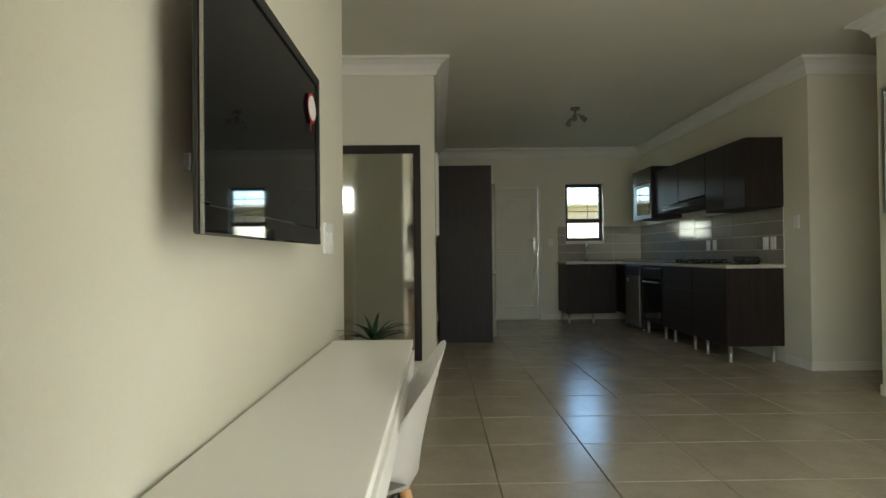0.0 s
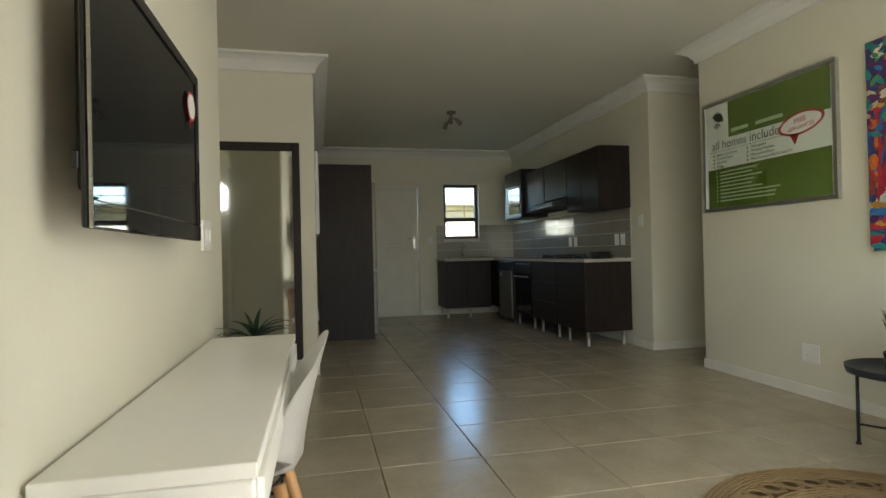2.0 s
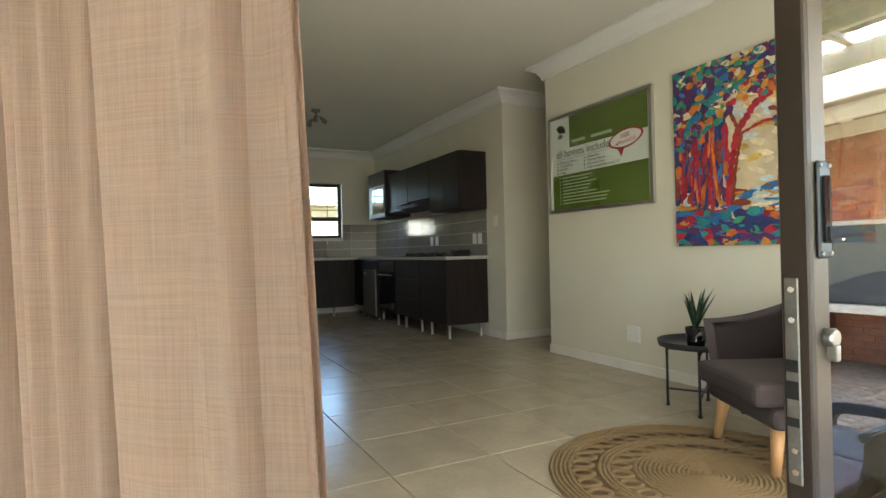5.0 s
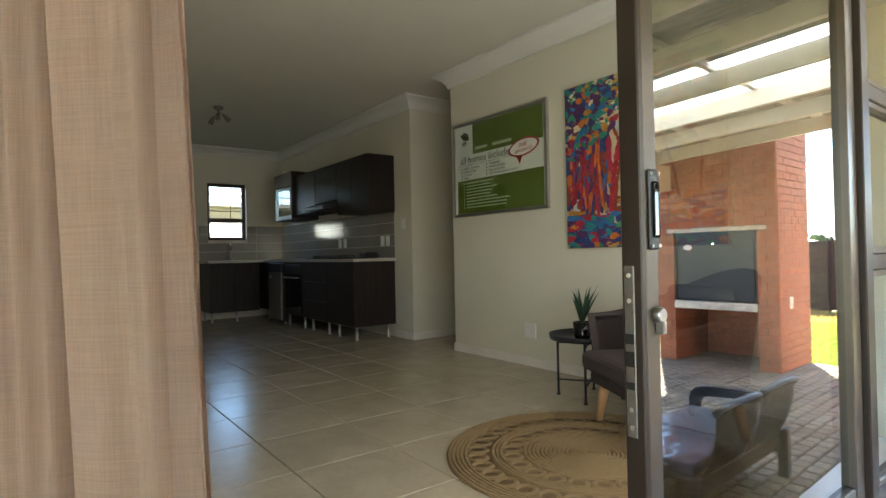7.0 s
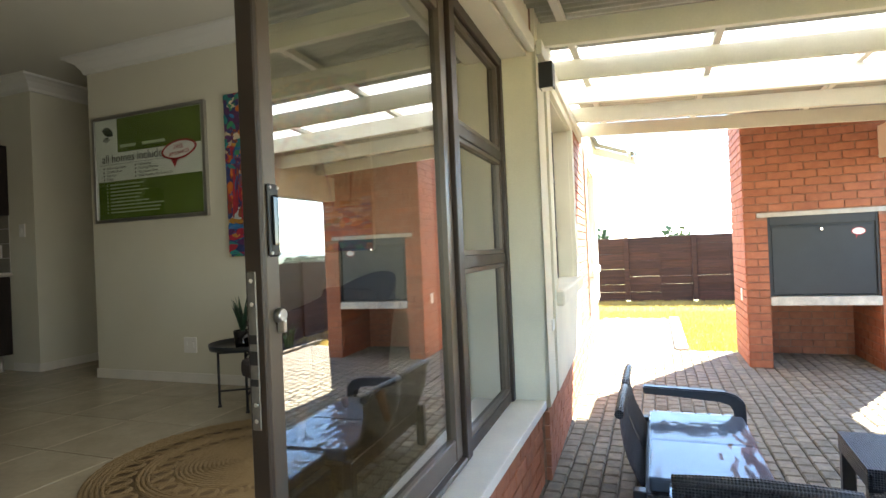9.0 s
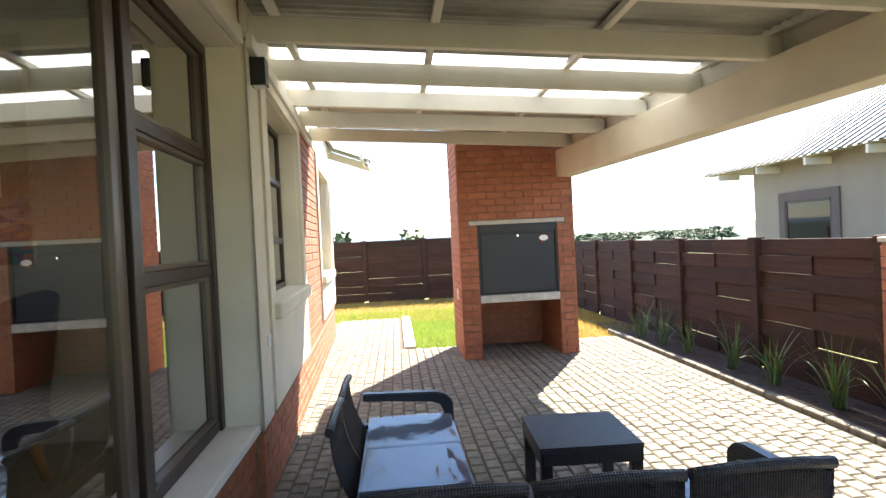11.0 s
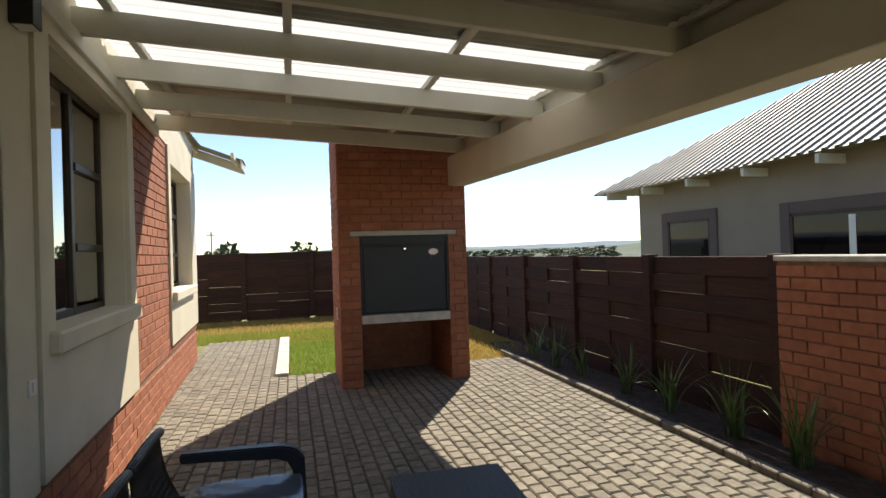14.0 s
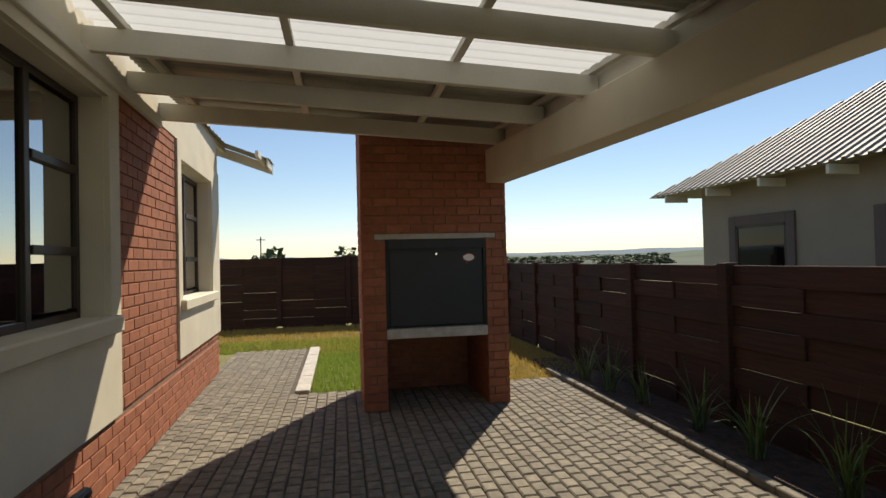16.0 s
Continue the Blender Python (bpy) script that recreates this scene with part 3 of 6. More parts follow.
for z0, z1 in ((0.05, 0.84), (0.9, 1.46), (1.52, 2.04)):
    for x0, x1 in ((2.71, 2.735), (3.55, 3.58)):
        bar(door_frame, "sash_stile", x0, x1, 0.605, 0.65, z0, z1, "frame_lit_face")
    bar(door_frame, "sash_rail", 2.735, 3.55, 0.605, 0.65, z0, z0 + 0.025, "frame_lit_face")
    bar(door_frame, "sash_rail", 2.735, 3.55, 0.605, 0.65, z1 - 0.025, z1, "frame_lit_face")
    pane(door_frame, 2.735, 3.55, 0.63, z0 + 0.025, z1 - 0.025, "window_glass")

# the leaf, slid open
LEAN = Matrix.Translation((1.3, 0.628, 0)) @ Matrix.Rotation(0.03, 4, "Z") @ Matrix.Translation((-1.3, -0.628, 0))
door_frame.matrix_basis = LEAN
leaf = tagged(new("door_1"), "bronze aluminium sliding glass door, slid open", "sliding door", kind="structure")
leaf.matrix_basis = LEAN
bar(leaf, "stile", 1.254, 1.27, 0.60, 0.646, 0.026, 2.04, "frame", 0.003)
bar(leaf, "stile", 1.27, 1.318, 0.602, 0.653, 0.026, 2.04, "frame_lit_face", 0.003)
bar(leaf, "stile", 2.5, 2.58, 0.602, 0.653, 0.026, 2.04, "frame_lit_face", 0.003)
bar(leaf, "rail", 1.318, 2.5, 0.605, 0.65, 0.026, 0.12, "frame_lit_face")
bar(leaf, "rail", 1.318, 2.5, 0.605, 0.65, 1.96, 2.04, "frame_lit_face")
pane(leaf, 1.318, 2.5, 0.628, 0.12, 1.96)
plate = bar(leaf, "handle_plate", 1.278, 1.314, 0.594, 0.602, 0.93, 1.09, "black", 0.003, "black recessed pull handle")
part("pull", box(1.286, 1.306, 0.590, 0.594, 0.955, 1.065, 0.004, 2), M["black_gloss"], plate)
for z in (0.938, 1.082):
    for x in (1.283, 1.309):
        part("screw", lathe([(0.004, 0), (0.004, 0.002), (0.002, 0.003)], 10), M["steel"], plate, m=pose(x, 0.594, z, 90))
lock = bar(leaf, "lock_plate", 1.250, 1.254, 0.616, 0.639, 0.56, 0.9, "dull_steel", 0.002, "steel lock plate with screws")
for z, h in ((0.7, 0.03), (0.745, 0.02), (0.655, 0.015)):
    part("slot", box(1.2485, 1.2502, 0.618, 0.637, z, z + h), M["black"], lock)
for z in (0.58, 0.615, 0.83, 0.88):
    part("screw", lathe([(0.006, 0), (0.005, 0.0015)], 10), M["chrome"], lock, m=pose(1.250, 0.627, z, 0, -90, 0))
cyl = part("lock_cylinder", lathe([(0.016, 0), (0.016, 0.012), (0.013, 0.016)], 20), M["steel"], leaf, m=pose(1.304, 0.602, 0.80, 90))
part("key_barrel", box(1.297, 1.311, 0.583, 0.6, 0.762, 0.79, 0.004, 2), M["steel"], leaf)


def facade_window(name, x0, x1, z0, z1, split, label):
    w = tagged(new(name), label, "window", kind="structure")
    y0, y1 = 0.635, 0.695
    for a, b in ((x0, x0 + 0.05), (x1 - 0.05, x1), (split - 0.03, split + 0.03)):
        bar(w, "window_frame", a, b, y0, y1, z0, z1)
    for a, b in ((z0, z0 + 0.05), (z1 - 0.05, z1)):
        bar(w, "window_frame", x0, x1, y0 + 0.002, y1 - 0.002, a, b)
    zs = (z0 + (z1 - z0) * 0.30, z0 + (z1 - z0) * 0.66)
    for z in zs:
        bar(w, "transom", split + 0.03, x1 - 0.05, y0 - 0.01, y1, z - 0.025, z + 0.025)
    pane(w, x0 + 0.05, split - 0.03, 0.66, z0 + 0.05, z1 - 0.05, "window_glass")
    edges = [z0 + 0.05, zs[0], zs[1], z1 - 0.05]
    for a, b in zip(edges, edges[1:]):
        pane(w, split + 0.03, x1 - 0.05, 0.655, a + 0.025, b - 0.025, "window_glass")
    sill = bar(w, "window_sill", x0 - 0.1, x1 + 0.1, YF - 0.085, YF + 0.14, z0 - 0.1, z0 + 0.008, "band", 0.012, "cream plaster sill")
    return w


facade_window("window_1", W1A + 0.012, W1B - 0.012, W1L, W1H - 0.012, 5.02, "bronze aluminium bedroom window with a plaster sill").matrix_basis = SKEW
facade_window("window_2", W2A + 0.012, W2B - 0.012, W2L, W2H - 0.012, 8.5, "bronze aluminium window at the far end of the house front").matrix_basis = SKEW

hall_win = tagged(new("window_3"), "high white-framed hall window towards the patio", "window", kind="structure")
for a, b in ((-1.75, -1.7), (-0.77, -0.72), (-1.26, -1.22)):
    bar(hall_win, "window_frame", a, b, 0.6, 0.69, 1.72, 2.1, "white")
for a, b in ((-1.7, -1.26), (-1.22, -0.77)):
    for c, d in ((1.72, 1.76), (2.06, 2.1)):
        bar(hall_win, "window_frame", a, b, 0.602, 0.688, c, d, "white")
    pane(hall_win, a, b, 0.64, 1.76, 2.06, "yard_glass")
part("door_trim", box(-0.60, -0.555, 2.72, 2.805, 0, 2.05, 0.004, 1), M["white"], hall_win, "white door trim")

kw = tagged(new("window_4"), "small dark-framed kitchen window with burglar bars", "window", kind="structure")
for a, b in ((2.44, 2.49), (2.98, 3.03)):
    bar(kw, "window_frame", a, b, 8.99, 9.05, 1.22, 2.11)
for a, b in ((1.22, 1.27), (1.5, 1.57), (2.06, 2.11)):
    bar(kw, "window_frame", 2.49, 2.98, 8.992, 9.048, a, b)
pane(kw, 2.49, 2.98, 9.02, 1.27, 1.5, "yard_glass")
pane(kw, 2.49, 2.98, 9.02, 1.57, 2.06, "yard_glass")
for z in (1.68, 1.8, 1.93):
    part("burglar_bar", tube([(2.49, 8.985, z), (2.98, 8.985, z)], 0.007, 8), M["frame"], kw)
part("burglar_bar", tube([(2.8, 8.985, 1.57), (2.8, 8.985, 2.06)], 0.006, 8), M["frame"], kw)

fd = tagged(new("door_2"), "ivory panelled front door, shut", "door", kind="structure")
for a, b in ((1.29, 1.34), (2.01, 2.06)):
    bar(fd, "door_frame", a, b, YB - 0.02, YB + 0.12, 0, 2.08, "door")
bar(fd, "door_frame", 1.34, 2.01, YB - 0.02, YB + 0.12, 2.03, 2.08, "door")
bar(fd, "door_leaf", 1.345, 2.005, YB + 0.02, YB + 0.06, 0.006, 2.028, "door")
for z0, z1 in ((0.2, 0.93), (1.16, 1.9)):
    for a, b, c, d in ((1.42, 1.93, z0, z0 + 0.02), (1.42, 1.93, z1 - 0.02, z1), (1.42, 1.44, z0, z1), (1.91, 1.93, z0, z1)):
        bar(fd, "moulding", a, b, YB + 0.01, YB + 0.022, c, d, "door", 0.004)
for z in (1.0, 1.05, 1.1):
    bar(fd, "moulding", 1.4, 1.95, YB + 0.012, YB + 0.022, z, z + 0.018, "door", 0.004)
bar(fd, "door_sill", 1.34, 2.01, YB + 0.062, YB + 0.12, -0.012, 0.04, "door")
hp = bar(fd, "handle_plate", 1.925, 1.965, YB + 0.01, YB + 0.02, 1.08, 1.28, "steel")
part("lever", tube([(1.945, YB + 0.01, 1.24), (1.945, YB - 0.03, 1.24), (1.84, YB - 0.035, 1.245)], 0.009, 10), M["steel"], hp)
part("bolt", box(1.93, 2.0, YB, YB + 0.02, 1.08, 1.1, 0.003, 1), M["steel"], hp)

# ---- living corner ----
tv = thing("television", XT - 0.005, 1.51, 1.285, "flat black television mounted on the cream wall", "television")
part("casing", box(0.035, 0.076, -0.3, 0.3, -0.17, 0.17, 0.012, 2), M["black"], tv)
part("rim", box(0.076, 0.086, -0.39, 0.39, -0.235, 0.235, 0.003, 1), M["black"], tv)
part("bezel", box(0.0865, 0.093, -0.39, 0.39, -0.235, -0.19, 0.003, 1), M["black_gloss"], tv)
for a, b, c, d in ((-0.39, -0.36, -0.19, 0.235), (0.36, 0.39, -0.19, 0.235), (-0.36, 0.36, 0.205, 0.235)):
    part("bezel", box(0.0865, 0.093, a, b, c, d, 0.003, 1), M["black_gloss"], tv)
part("edge_trim", box(0.0885, 0.0935, -0.3925, -0.39, -0.235, 0.235), M["steel"], tv, "thin silver edge strip")
part("screen", box(0.085, 0.089, -0.36, 0.36, -0.19, 0.205), M["black_gloss"], tv, "dark glossy screen")
part("bracket", box(0.0, 0.035, -0.2, 0.2, -0.12, 0.12, 0.003, 1), M["steel"], tv)
part("side_button", box(0.066, 0.075, -0.394, -0.39, -0.145, -0.12, 0.001, 1), M["black"], tv)


def bubble(parent, m, w, h, text):
    """A speech-bubble sticker: red rim, pale field, tail and two words."""
    def oval(a, b, tail):
        bm = bmesh.new()
        v = [bm.verts.new((a * math.cos(t) * (1 + 0.06 * math.cos(2 * t)), b * math.sin(t), 0)) for t in (math.tau * k / 36 for k in range(36))]
        bm.faces.new(v)
        if tail:
            bm.faces.new([bm.verts.new(p) for p in ((-a * 0.55, -b * 0.7, 0), (-a * 0.35, -b * 1.75, 0), (-a * 0.1, -b * 0.85, 0))])
        return bm
    part("sticker_rim", oval(w, h, True), M["red"], parent, "red speech-bubble rim", m)
    part("sticker_field", oval(w * 0.88, h * 0.82, False), M["pink"], parent, "", m @ pose(0, 0, 0.0008))
    if text:
        words("lettering", "FREE", h * 0.62, M["red"], parent, m @ pose(0, h * 0.08, 0.0016), "CENTER", "red capital letters")
        words("lettering", "APPLIANCES", h * 0.5, M["red"], parent, m @ pose(0, -h * 0.5, 0.0016), "CENTER", "red capital letters")


EAST = Matrix(((0, 0, 1, 0), (1, 0, 0, 0), (0, 1, 0, 0), (0, 0, 0, 1)))       # faces +x
WEST = Matrix(((0, 0, -1, 0), (-1, 0, 0, 0), (0, 1, 0, 0), (0, 0, 0, 1)))     # faces -x
bubble(tv, Matrix.Translation((0.0948, 0.285, 0.125)) @ EAST, 0.045, 0.04, False)


def switch(name, x, y, z, facing, label, cat="light switch", w=0.075, h=0.115, rockers=1):
    """A white plate with its rockers; facing: the side it looks to."""
    s = tagged(new(name), label, cat)
    turn = {"+x": 90, "-x": -90, "-y": 0}[facing]
    s.matrix_basis = pose(x, y, z, 0, 0, turn)
    part("plate", box(-w / 2, w / 2, -0.009, 0, -h / 2, h / 2, 0.003, 2), M["white_plastic"], s)
    for k in range(rockers):
        cx = (k - (rockers - 1) / 2) * w / rockers
        part("rocker", box(cx - 0.011, cx + 0.011, -0.014, -0.009, -0.022, 0.022, 0.002, 1), M["white_plastic"], s)
    return s


for y in (2.39, 2.47):
    switch("light_switch", XT, y, 1.085, "+x", "white light switch plate beside the television")
switch("light_switch", XK, 5.18, 1.28, "-x", "white light switch on the kitchen wall")
switch("light_switch", 2.2, YB, 1.2, "-y", "white light switch beside the front door")
switch("wall_socket", XM, 6.5, 0.33, "+x", "white wall socket low beside the refrigerator", "socket")
sk = switch("wall_socket", XP, 3.18, 0.29, "-x", "white double wall socket above the skirting", "socket", 0.125, 0.12, 2)
for dx, dz in ((-0.03, 0.02), (-0.038, -0.012), (-0.022, -0.012), (0.03, 0.02), (0.022, -0.012), (0.038, -0.012)):
    part("pin_hole", lathe([(0.0045, 0), (0.0045, 0.001)], 8), M["black"], sk, m=pose(dx, -0.0092, dz, 90))
db = thing("distribution_board", XM, 6.1, 1.63, "slim white distribution board on the kitchen wall", "fuse box")
part("box_body", box(0, 0.03, -0.25, 0.25, -0.42, 0.42, 0.005, 1), M["white"], db)
part("cover", box(0.03, 0.036, -0.23, 0.23, -0.4, 0.4, 0.003, 1), M["white"], db)

# desk and shell chair
desk = thing("desk", 0.03, 1.08, 0.0, "long white laminate desk with a drawer rail against the wall", "desk")
DL = 1.4
part("top", box(0.0, 0.31, 0.0, DL, 0.665, 0.69, 0.003, 2), M["desk"], desk)
part("apron", box(0.004, 0.304, 0.004, DL - 0.004, 0.585, 0.6635, 0.003, 1), M["desk"], desk)
for a, b in ((0.03, DL / 2 - 0.003), (DL / 2 + 0.003, DL - 0.03)):
    part("drawer_front", box(0.3045, 0.316, a, b, 0.588, 0.655, 0.002, 1), M["desk"], desk)
for x, y in ((0.045, 0.06), (0.265, 0.06), (0.045, DL - 0.06), (0.265, DL - 0.06)):
    part("leg", tube([(x, y, 0.585), (x + (0.02 if x > 0.1 else 0), y + (-0.02 if y < 1 else 0.02), 0.0)], [0.026, 0.016], 14), M["beech"], desk, "tapered beech leg")

chair = thing("shell_chair", 0.225, 1.79, 0.0, "white plastic shell chair on beech legs at the desk", "chair")


def shell(u, v):
    # v: 0 at the seat's front edge to 1 at the top of the back; u across
    w = (u - 0.5) * 2
    s = v
    if s < 0.5:
        k = s / 0.5
        x, z, half = -0.2 + 0.36 * k, 0.44 - 0.02 * math.sin(k * math.pi), 0.2 + 0.03 * math.sin(k * math.pi)
        z += 0.05 * abs(w) ** 2.5 * (0.3 + k)
    else:
        k = (s - 0.5) / 0.5
        x = 0.16 + 0.03 * math.sin(k * 1.6) + 0.045 * k ** 2
        z = 0.44 + 0.02 + 0.325 * k ** 0.9
        half = 0.225 - 0.05 * k ** 2.5
        x -= 0.09 * abs(w) ** 2.2 * (1 - 0.55 * k)
        z += 0.065 * abs(w) ** 2.5 * (1 - k) - 0.06 * abs(w) ** 3 * k
    if s < 0.08:
        z -= 0.035 * (1 - s / 0.08) ** 2
    return (x, w * half, z)


part("shell", grid(20, 34, shell, 0.009), M["white_plastic"], chair, "moulded white seat shell")
for sx, sy in ((-1, -1), (-1, 1), (1, -1), (1, 1)):
    part("leg", tube([(sx * 0.1, sy * 0.1, 0.41), (sx * 0.2, sy * 0.2, 0.0)], [0.018, 0.011], 12), M["beech"], chair, "splayed beech leg")
for s in (-1, 1):
    part("brace", tube([(-0.15, s * 0.15, 0.2), (0.12, -s * 0.12, 0.37)], 0.005, 8), M["black"], chair, "thin black wire brace")
    part("brace", tube([(0.15, s * 0.15, 0.2), (-0.12, -s * 0.12, 0.37)], 0.005, 8), M["black"], chair, "thin black wire brace")
    part("bracket", tube([(-0.1, s * 0.1, 0.39), (0.1, s * 0.1, 0.39)], 0.006, 8), M["black"], chair)


def blade_leaf(bm, base, heading, length, width, rise, droop, twist=0.0, steps=7, thick=False):
    """One strap leaf: it rises, bends over and narrows to a point."""
    d = Vector((math.cos(heading), math.sin(heading), 0))
    side = Vector((-d.y, d.x, 0))
    prev = None
    p = Vector(base)
    ang = rise
    for i in range(steps + 1):
        k = i / steps
        w = width * (1 - k ** 2.2) * (0.55 + 0.45 * min(1, k * 4)) + 0.0006
        up = Vector((0, 0, 1)) * math.cos(ang) - d * math.sin(ang)
        a, b, c = bm.verts.new(p - side * w), bm.verts.new(p - up * w * 0.35), bm.verts.new(p + side * w)
        if prev:
            for q in ((prev[0], prev[1], b, a), (prev[1], prev[2], c, b)):
                bm.faces.new(q).smooth = True
        prev = (a, b, c)
        p = p + (d * math.cos(ang) + Vector((0, 0, 1)) * math.sin(ang)) * (length / steps)
        ang -= droop / steps
        side = (side + d * twist * 0.1).normalized()


def potted(name, x, y, z, n, length, width, label, pot_mat, pot_r, pot_h, droop, seed, rise=(0.9, 1.45)):
    rng = random.Random(seed)
    t = thing(name, x, y, z, label, "plant")
    part("pot", lathe([(pot_r * 0.78, 0), (pot_r * 0.8, 0.004), (pot_r, pot_h), (pot_r * 0.93, pot_h), (pot_r * 0.88, pot_h * 0.86)], 28), M[pot_mat], t)
    part("potting_soil", lathe([(pot_r * 0.89, pot_h * 0.8), (pot_r * 0.89, pot_h * 0.85), (pot_r * 0.2, pot_h * 0.9)], 20), M["soil"], t)
    for k in range(n):
        bm = bmesh.new()
        blade_leaf(bm, (0, 0, pot_h * 0.85), k * 2.4 + rng.uniform(-0.3, 0.3), length * rng.uniform(0.7, 1.05), width, rng.uniform(*rise), droop * rng.uniform(0.5, 1.2))
        bmesh.ops.solidify(bm, geom=bm.faces[:], thickness=0.002)
        part("leaf", bm, M["aloe"], t)
    return t


potted("potted_plant", 0.17, 2.62, 0.60, 22, 0.2, 0.012, "spiky green succulent in a low pot behind the desk", "white_plastic", 0.06, 0.06, 1.5, 5, (0.5, 1.4))
stand = thing("plant_stand", 0.17, 2.62, 0.0, "slim black wire plant stand behind the desk", "stand")
part("plate", lathe([(0.09, 0.585), (0.095, 0.592), (0.09, 0.598)], 28), M["black"], stand)
for k in range(3):
    a = math.tau * k / 3
    part("leg", tube([(0.07 * math.cos(a), 0.07 * math.sin(a), 0.585), (0.1 * math.cos(a), 0.1 * math.sin(a), 0)], 0.006, 8), M["black"], stand)

# mirror on the end wall
mir = thing("wall_mirror", -0.16, 4.95, 0.0, "tall mirror in a dark wooden frame on the end wall", "mirror")
part("mirror_glass", box(-0.4, 0.4, -0.02, -0.008, 0.2, 1.87), M["mirror"], mir, "clear silvered glass")
for a, b, c, d in ((-0.46, -0.4, 0.14, 1.94), (0.4, 0.46, 0.14, 1.94), (-0.4, 0.4, 0.14, 0.2), (-0.4, 0.4, 1.87, 1.94)):
    part("frame", box(a, b, -0.034, -0.001, c, d, 0.004, 1), M["wenge"], mir, "dark wooden frame")

# framed notice
po = thing("framed_notice", XP, 3.525, 1.71, "framed green and white sales notice behind glazing", "poster")
PW, PH = 1.19, 0.87
at = lambda x, z, d=0.0: Matrix.Translation((-0.022 - d, -x, z)) @ WEST
part("backing", box(-0.02, 0, -PW / 2 + 0.02, PW / 2 - 0.02, -PH / 2 + 0.02, PH / 2 - 0.02), M["poster"], po, "pale green printed sheet")
for a, b, c, d in ((-PW / 2, PW / 2, PH / 2 - 0.028, PH / 2), (-PW / 2, PW / 2, -PH / 2, -PH / 2 + 0.028), (-PW / 2, -PW / 2 + 0.028, -PH / 2 + 0.028, PH / 2 - 0.028), (PW / 2 - 0.028, PW / 2, -PH / 2 + 0.028, PH / 2 - 0.028)):
    part("frame", box(-0.034, 0, a, b, c, d, 0.004, 2), M["steel"], po, "silver frame bar")
flat = lambda x0, x1, z0, z1, d: box(-0.0215 - d, -0.0205 - d, -x1, -x0, z0, z1)
part("green_field", flat(-0.32, 0.55, 0.13, 0.405, 0.0), M["poster_green"], po, "olive green printed field")
part("green_field", flat(-0.55, 0.55, -0.405, -0.1, 0.0), M["poster_green"], po, "olive green printed field")
tree = bmesh.new()
for k in range(16):
    a = math.pi * (0.02 + 0.96 * k / 15) if k < 12 else -math.pi * (0.25 + 0.5 * (k - 12) / 3)
    r = 0.075 if k < 12 else 0.05
    v = [Vector((math.cos(a) * q + math.sin(a) * w, math.sin(a) * q - math.cos(a) * w, 0)) for q, w in ((0.01, 0.003), (r, 0.006), (r, -0.006), (0.01, -0.003))]
    tree.faces.new([tree.verts.new(p) for p in v])
part("tree_emblem", tree, M["ink"], po, "dark radiating tree emblem", at(-0.44, 0.27, 0.001))
for k, w in enumerate((0.2, 0.27)):
    x0 = -0.29 + k * 0.24
    part("name_bar", flat(x0, x0 + w - 0.03, 0.165, 0.19, 0.001), M["pale_ink"], po, "pale name bar")
words("lettering", "all homes include", 0.095, M["ink"], po, at(-0.5, 0.055, 0.0006), label="dark heading")
part("rule", flat(-0.53, 0.3, 0.037, 0.0395, 0.0006), M["ink"], po)
for k, t in enumerate(("Built-in Gas Stove", "Tumble Dryer", "Gas Hob", "Fridge")):
    words("lettering", t, 0.03, M["ink"], po, at(-0.45, 0.0 - 0.03 * k, 0.0006))
    part("bullet", flat(-0.49, -0.475, 0.002 - 0.03 * k, 0.015 - 0.03 * k, 0.0006), M["ink"], po)
for k, t in enumerate(("Dishwasher", "Washing Machine", "Microwave Oven", "Wall Mounted Flat Screen TV")):
    words("lettering", t, 0.03, M["ink"], po, at(-0.1, 0.005 - 0.03 * k, 0.0006))
    part("bullet", flat(-0.14, -0.125, 0.007 - 0.03 * k, 0.02 - 0.03 * k, 0.0006), M["ink"], po)
rb = random.Random(4)
for k in range(9):
    z = -0.135 - 0.028 * k
    part("text_bar", flat(-0.42, -0.42 + rb.uniform(0.3, 0.6), z, z + 0.011, 0.001), M["pale_ink"], po)
    part("bullet", flat(-0.46, -0.447, z, z + 0.012, 0.001), M["pale_ink"], po)
bubble(po, at(0.33, 0.09, 0.0012) @ pose(0, 0, 0, 0, 0, 6), 0.17, 0.075, True)
gl = part("glazing", box(-0.0275, -0.0262, -PW / 2 + 0.028, PW / 2 - 0.028, -PH / 2 + 0.028, PH / 2 - 0.028), M["acrylic"], po)
gl.visible_shadow = False

# painting: an autumn grove by water, in palette-knife strokes
pt = thing("canvas_painting", XP, 2.14, 1.55, "bright palette-knife canvas of trees beside water", "painting")
PS = 0.6
part("canvas", box(-0.035, 0, -PS, PS, -PS, PS, 0.004, 2), material("canvas_cream", (0.6, 0.5, 0.32), 0.8, vary=0.15, scale=8, bump=0.3, bump_scale=200), pt)
PAINT = {"cream": (0.72, 0.62, 0.42), "ochre": (0.6, 0.3, 0.05), "orange": (0.62, 0.17, 0.03), "crimson": (0.4, 0.025, 0.045), "plum": (0.1, 0.03, 0.12),
         "navy": (0.03, 0.05, 0.17), "blue": (0.03, 0.16, 0.38), "teal": (0.03, 0.26, 0.24), "green": (0.05, 0.28, 0.13), "sky": (0.5, 0.58, 0.58), "rust": (0.26, 0.06, 0.03), "gold": (0.6, 0.42, 0.1)}
strokes = {k: bmesh.new() for k in PAINT}
rp = random.Random(12)


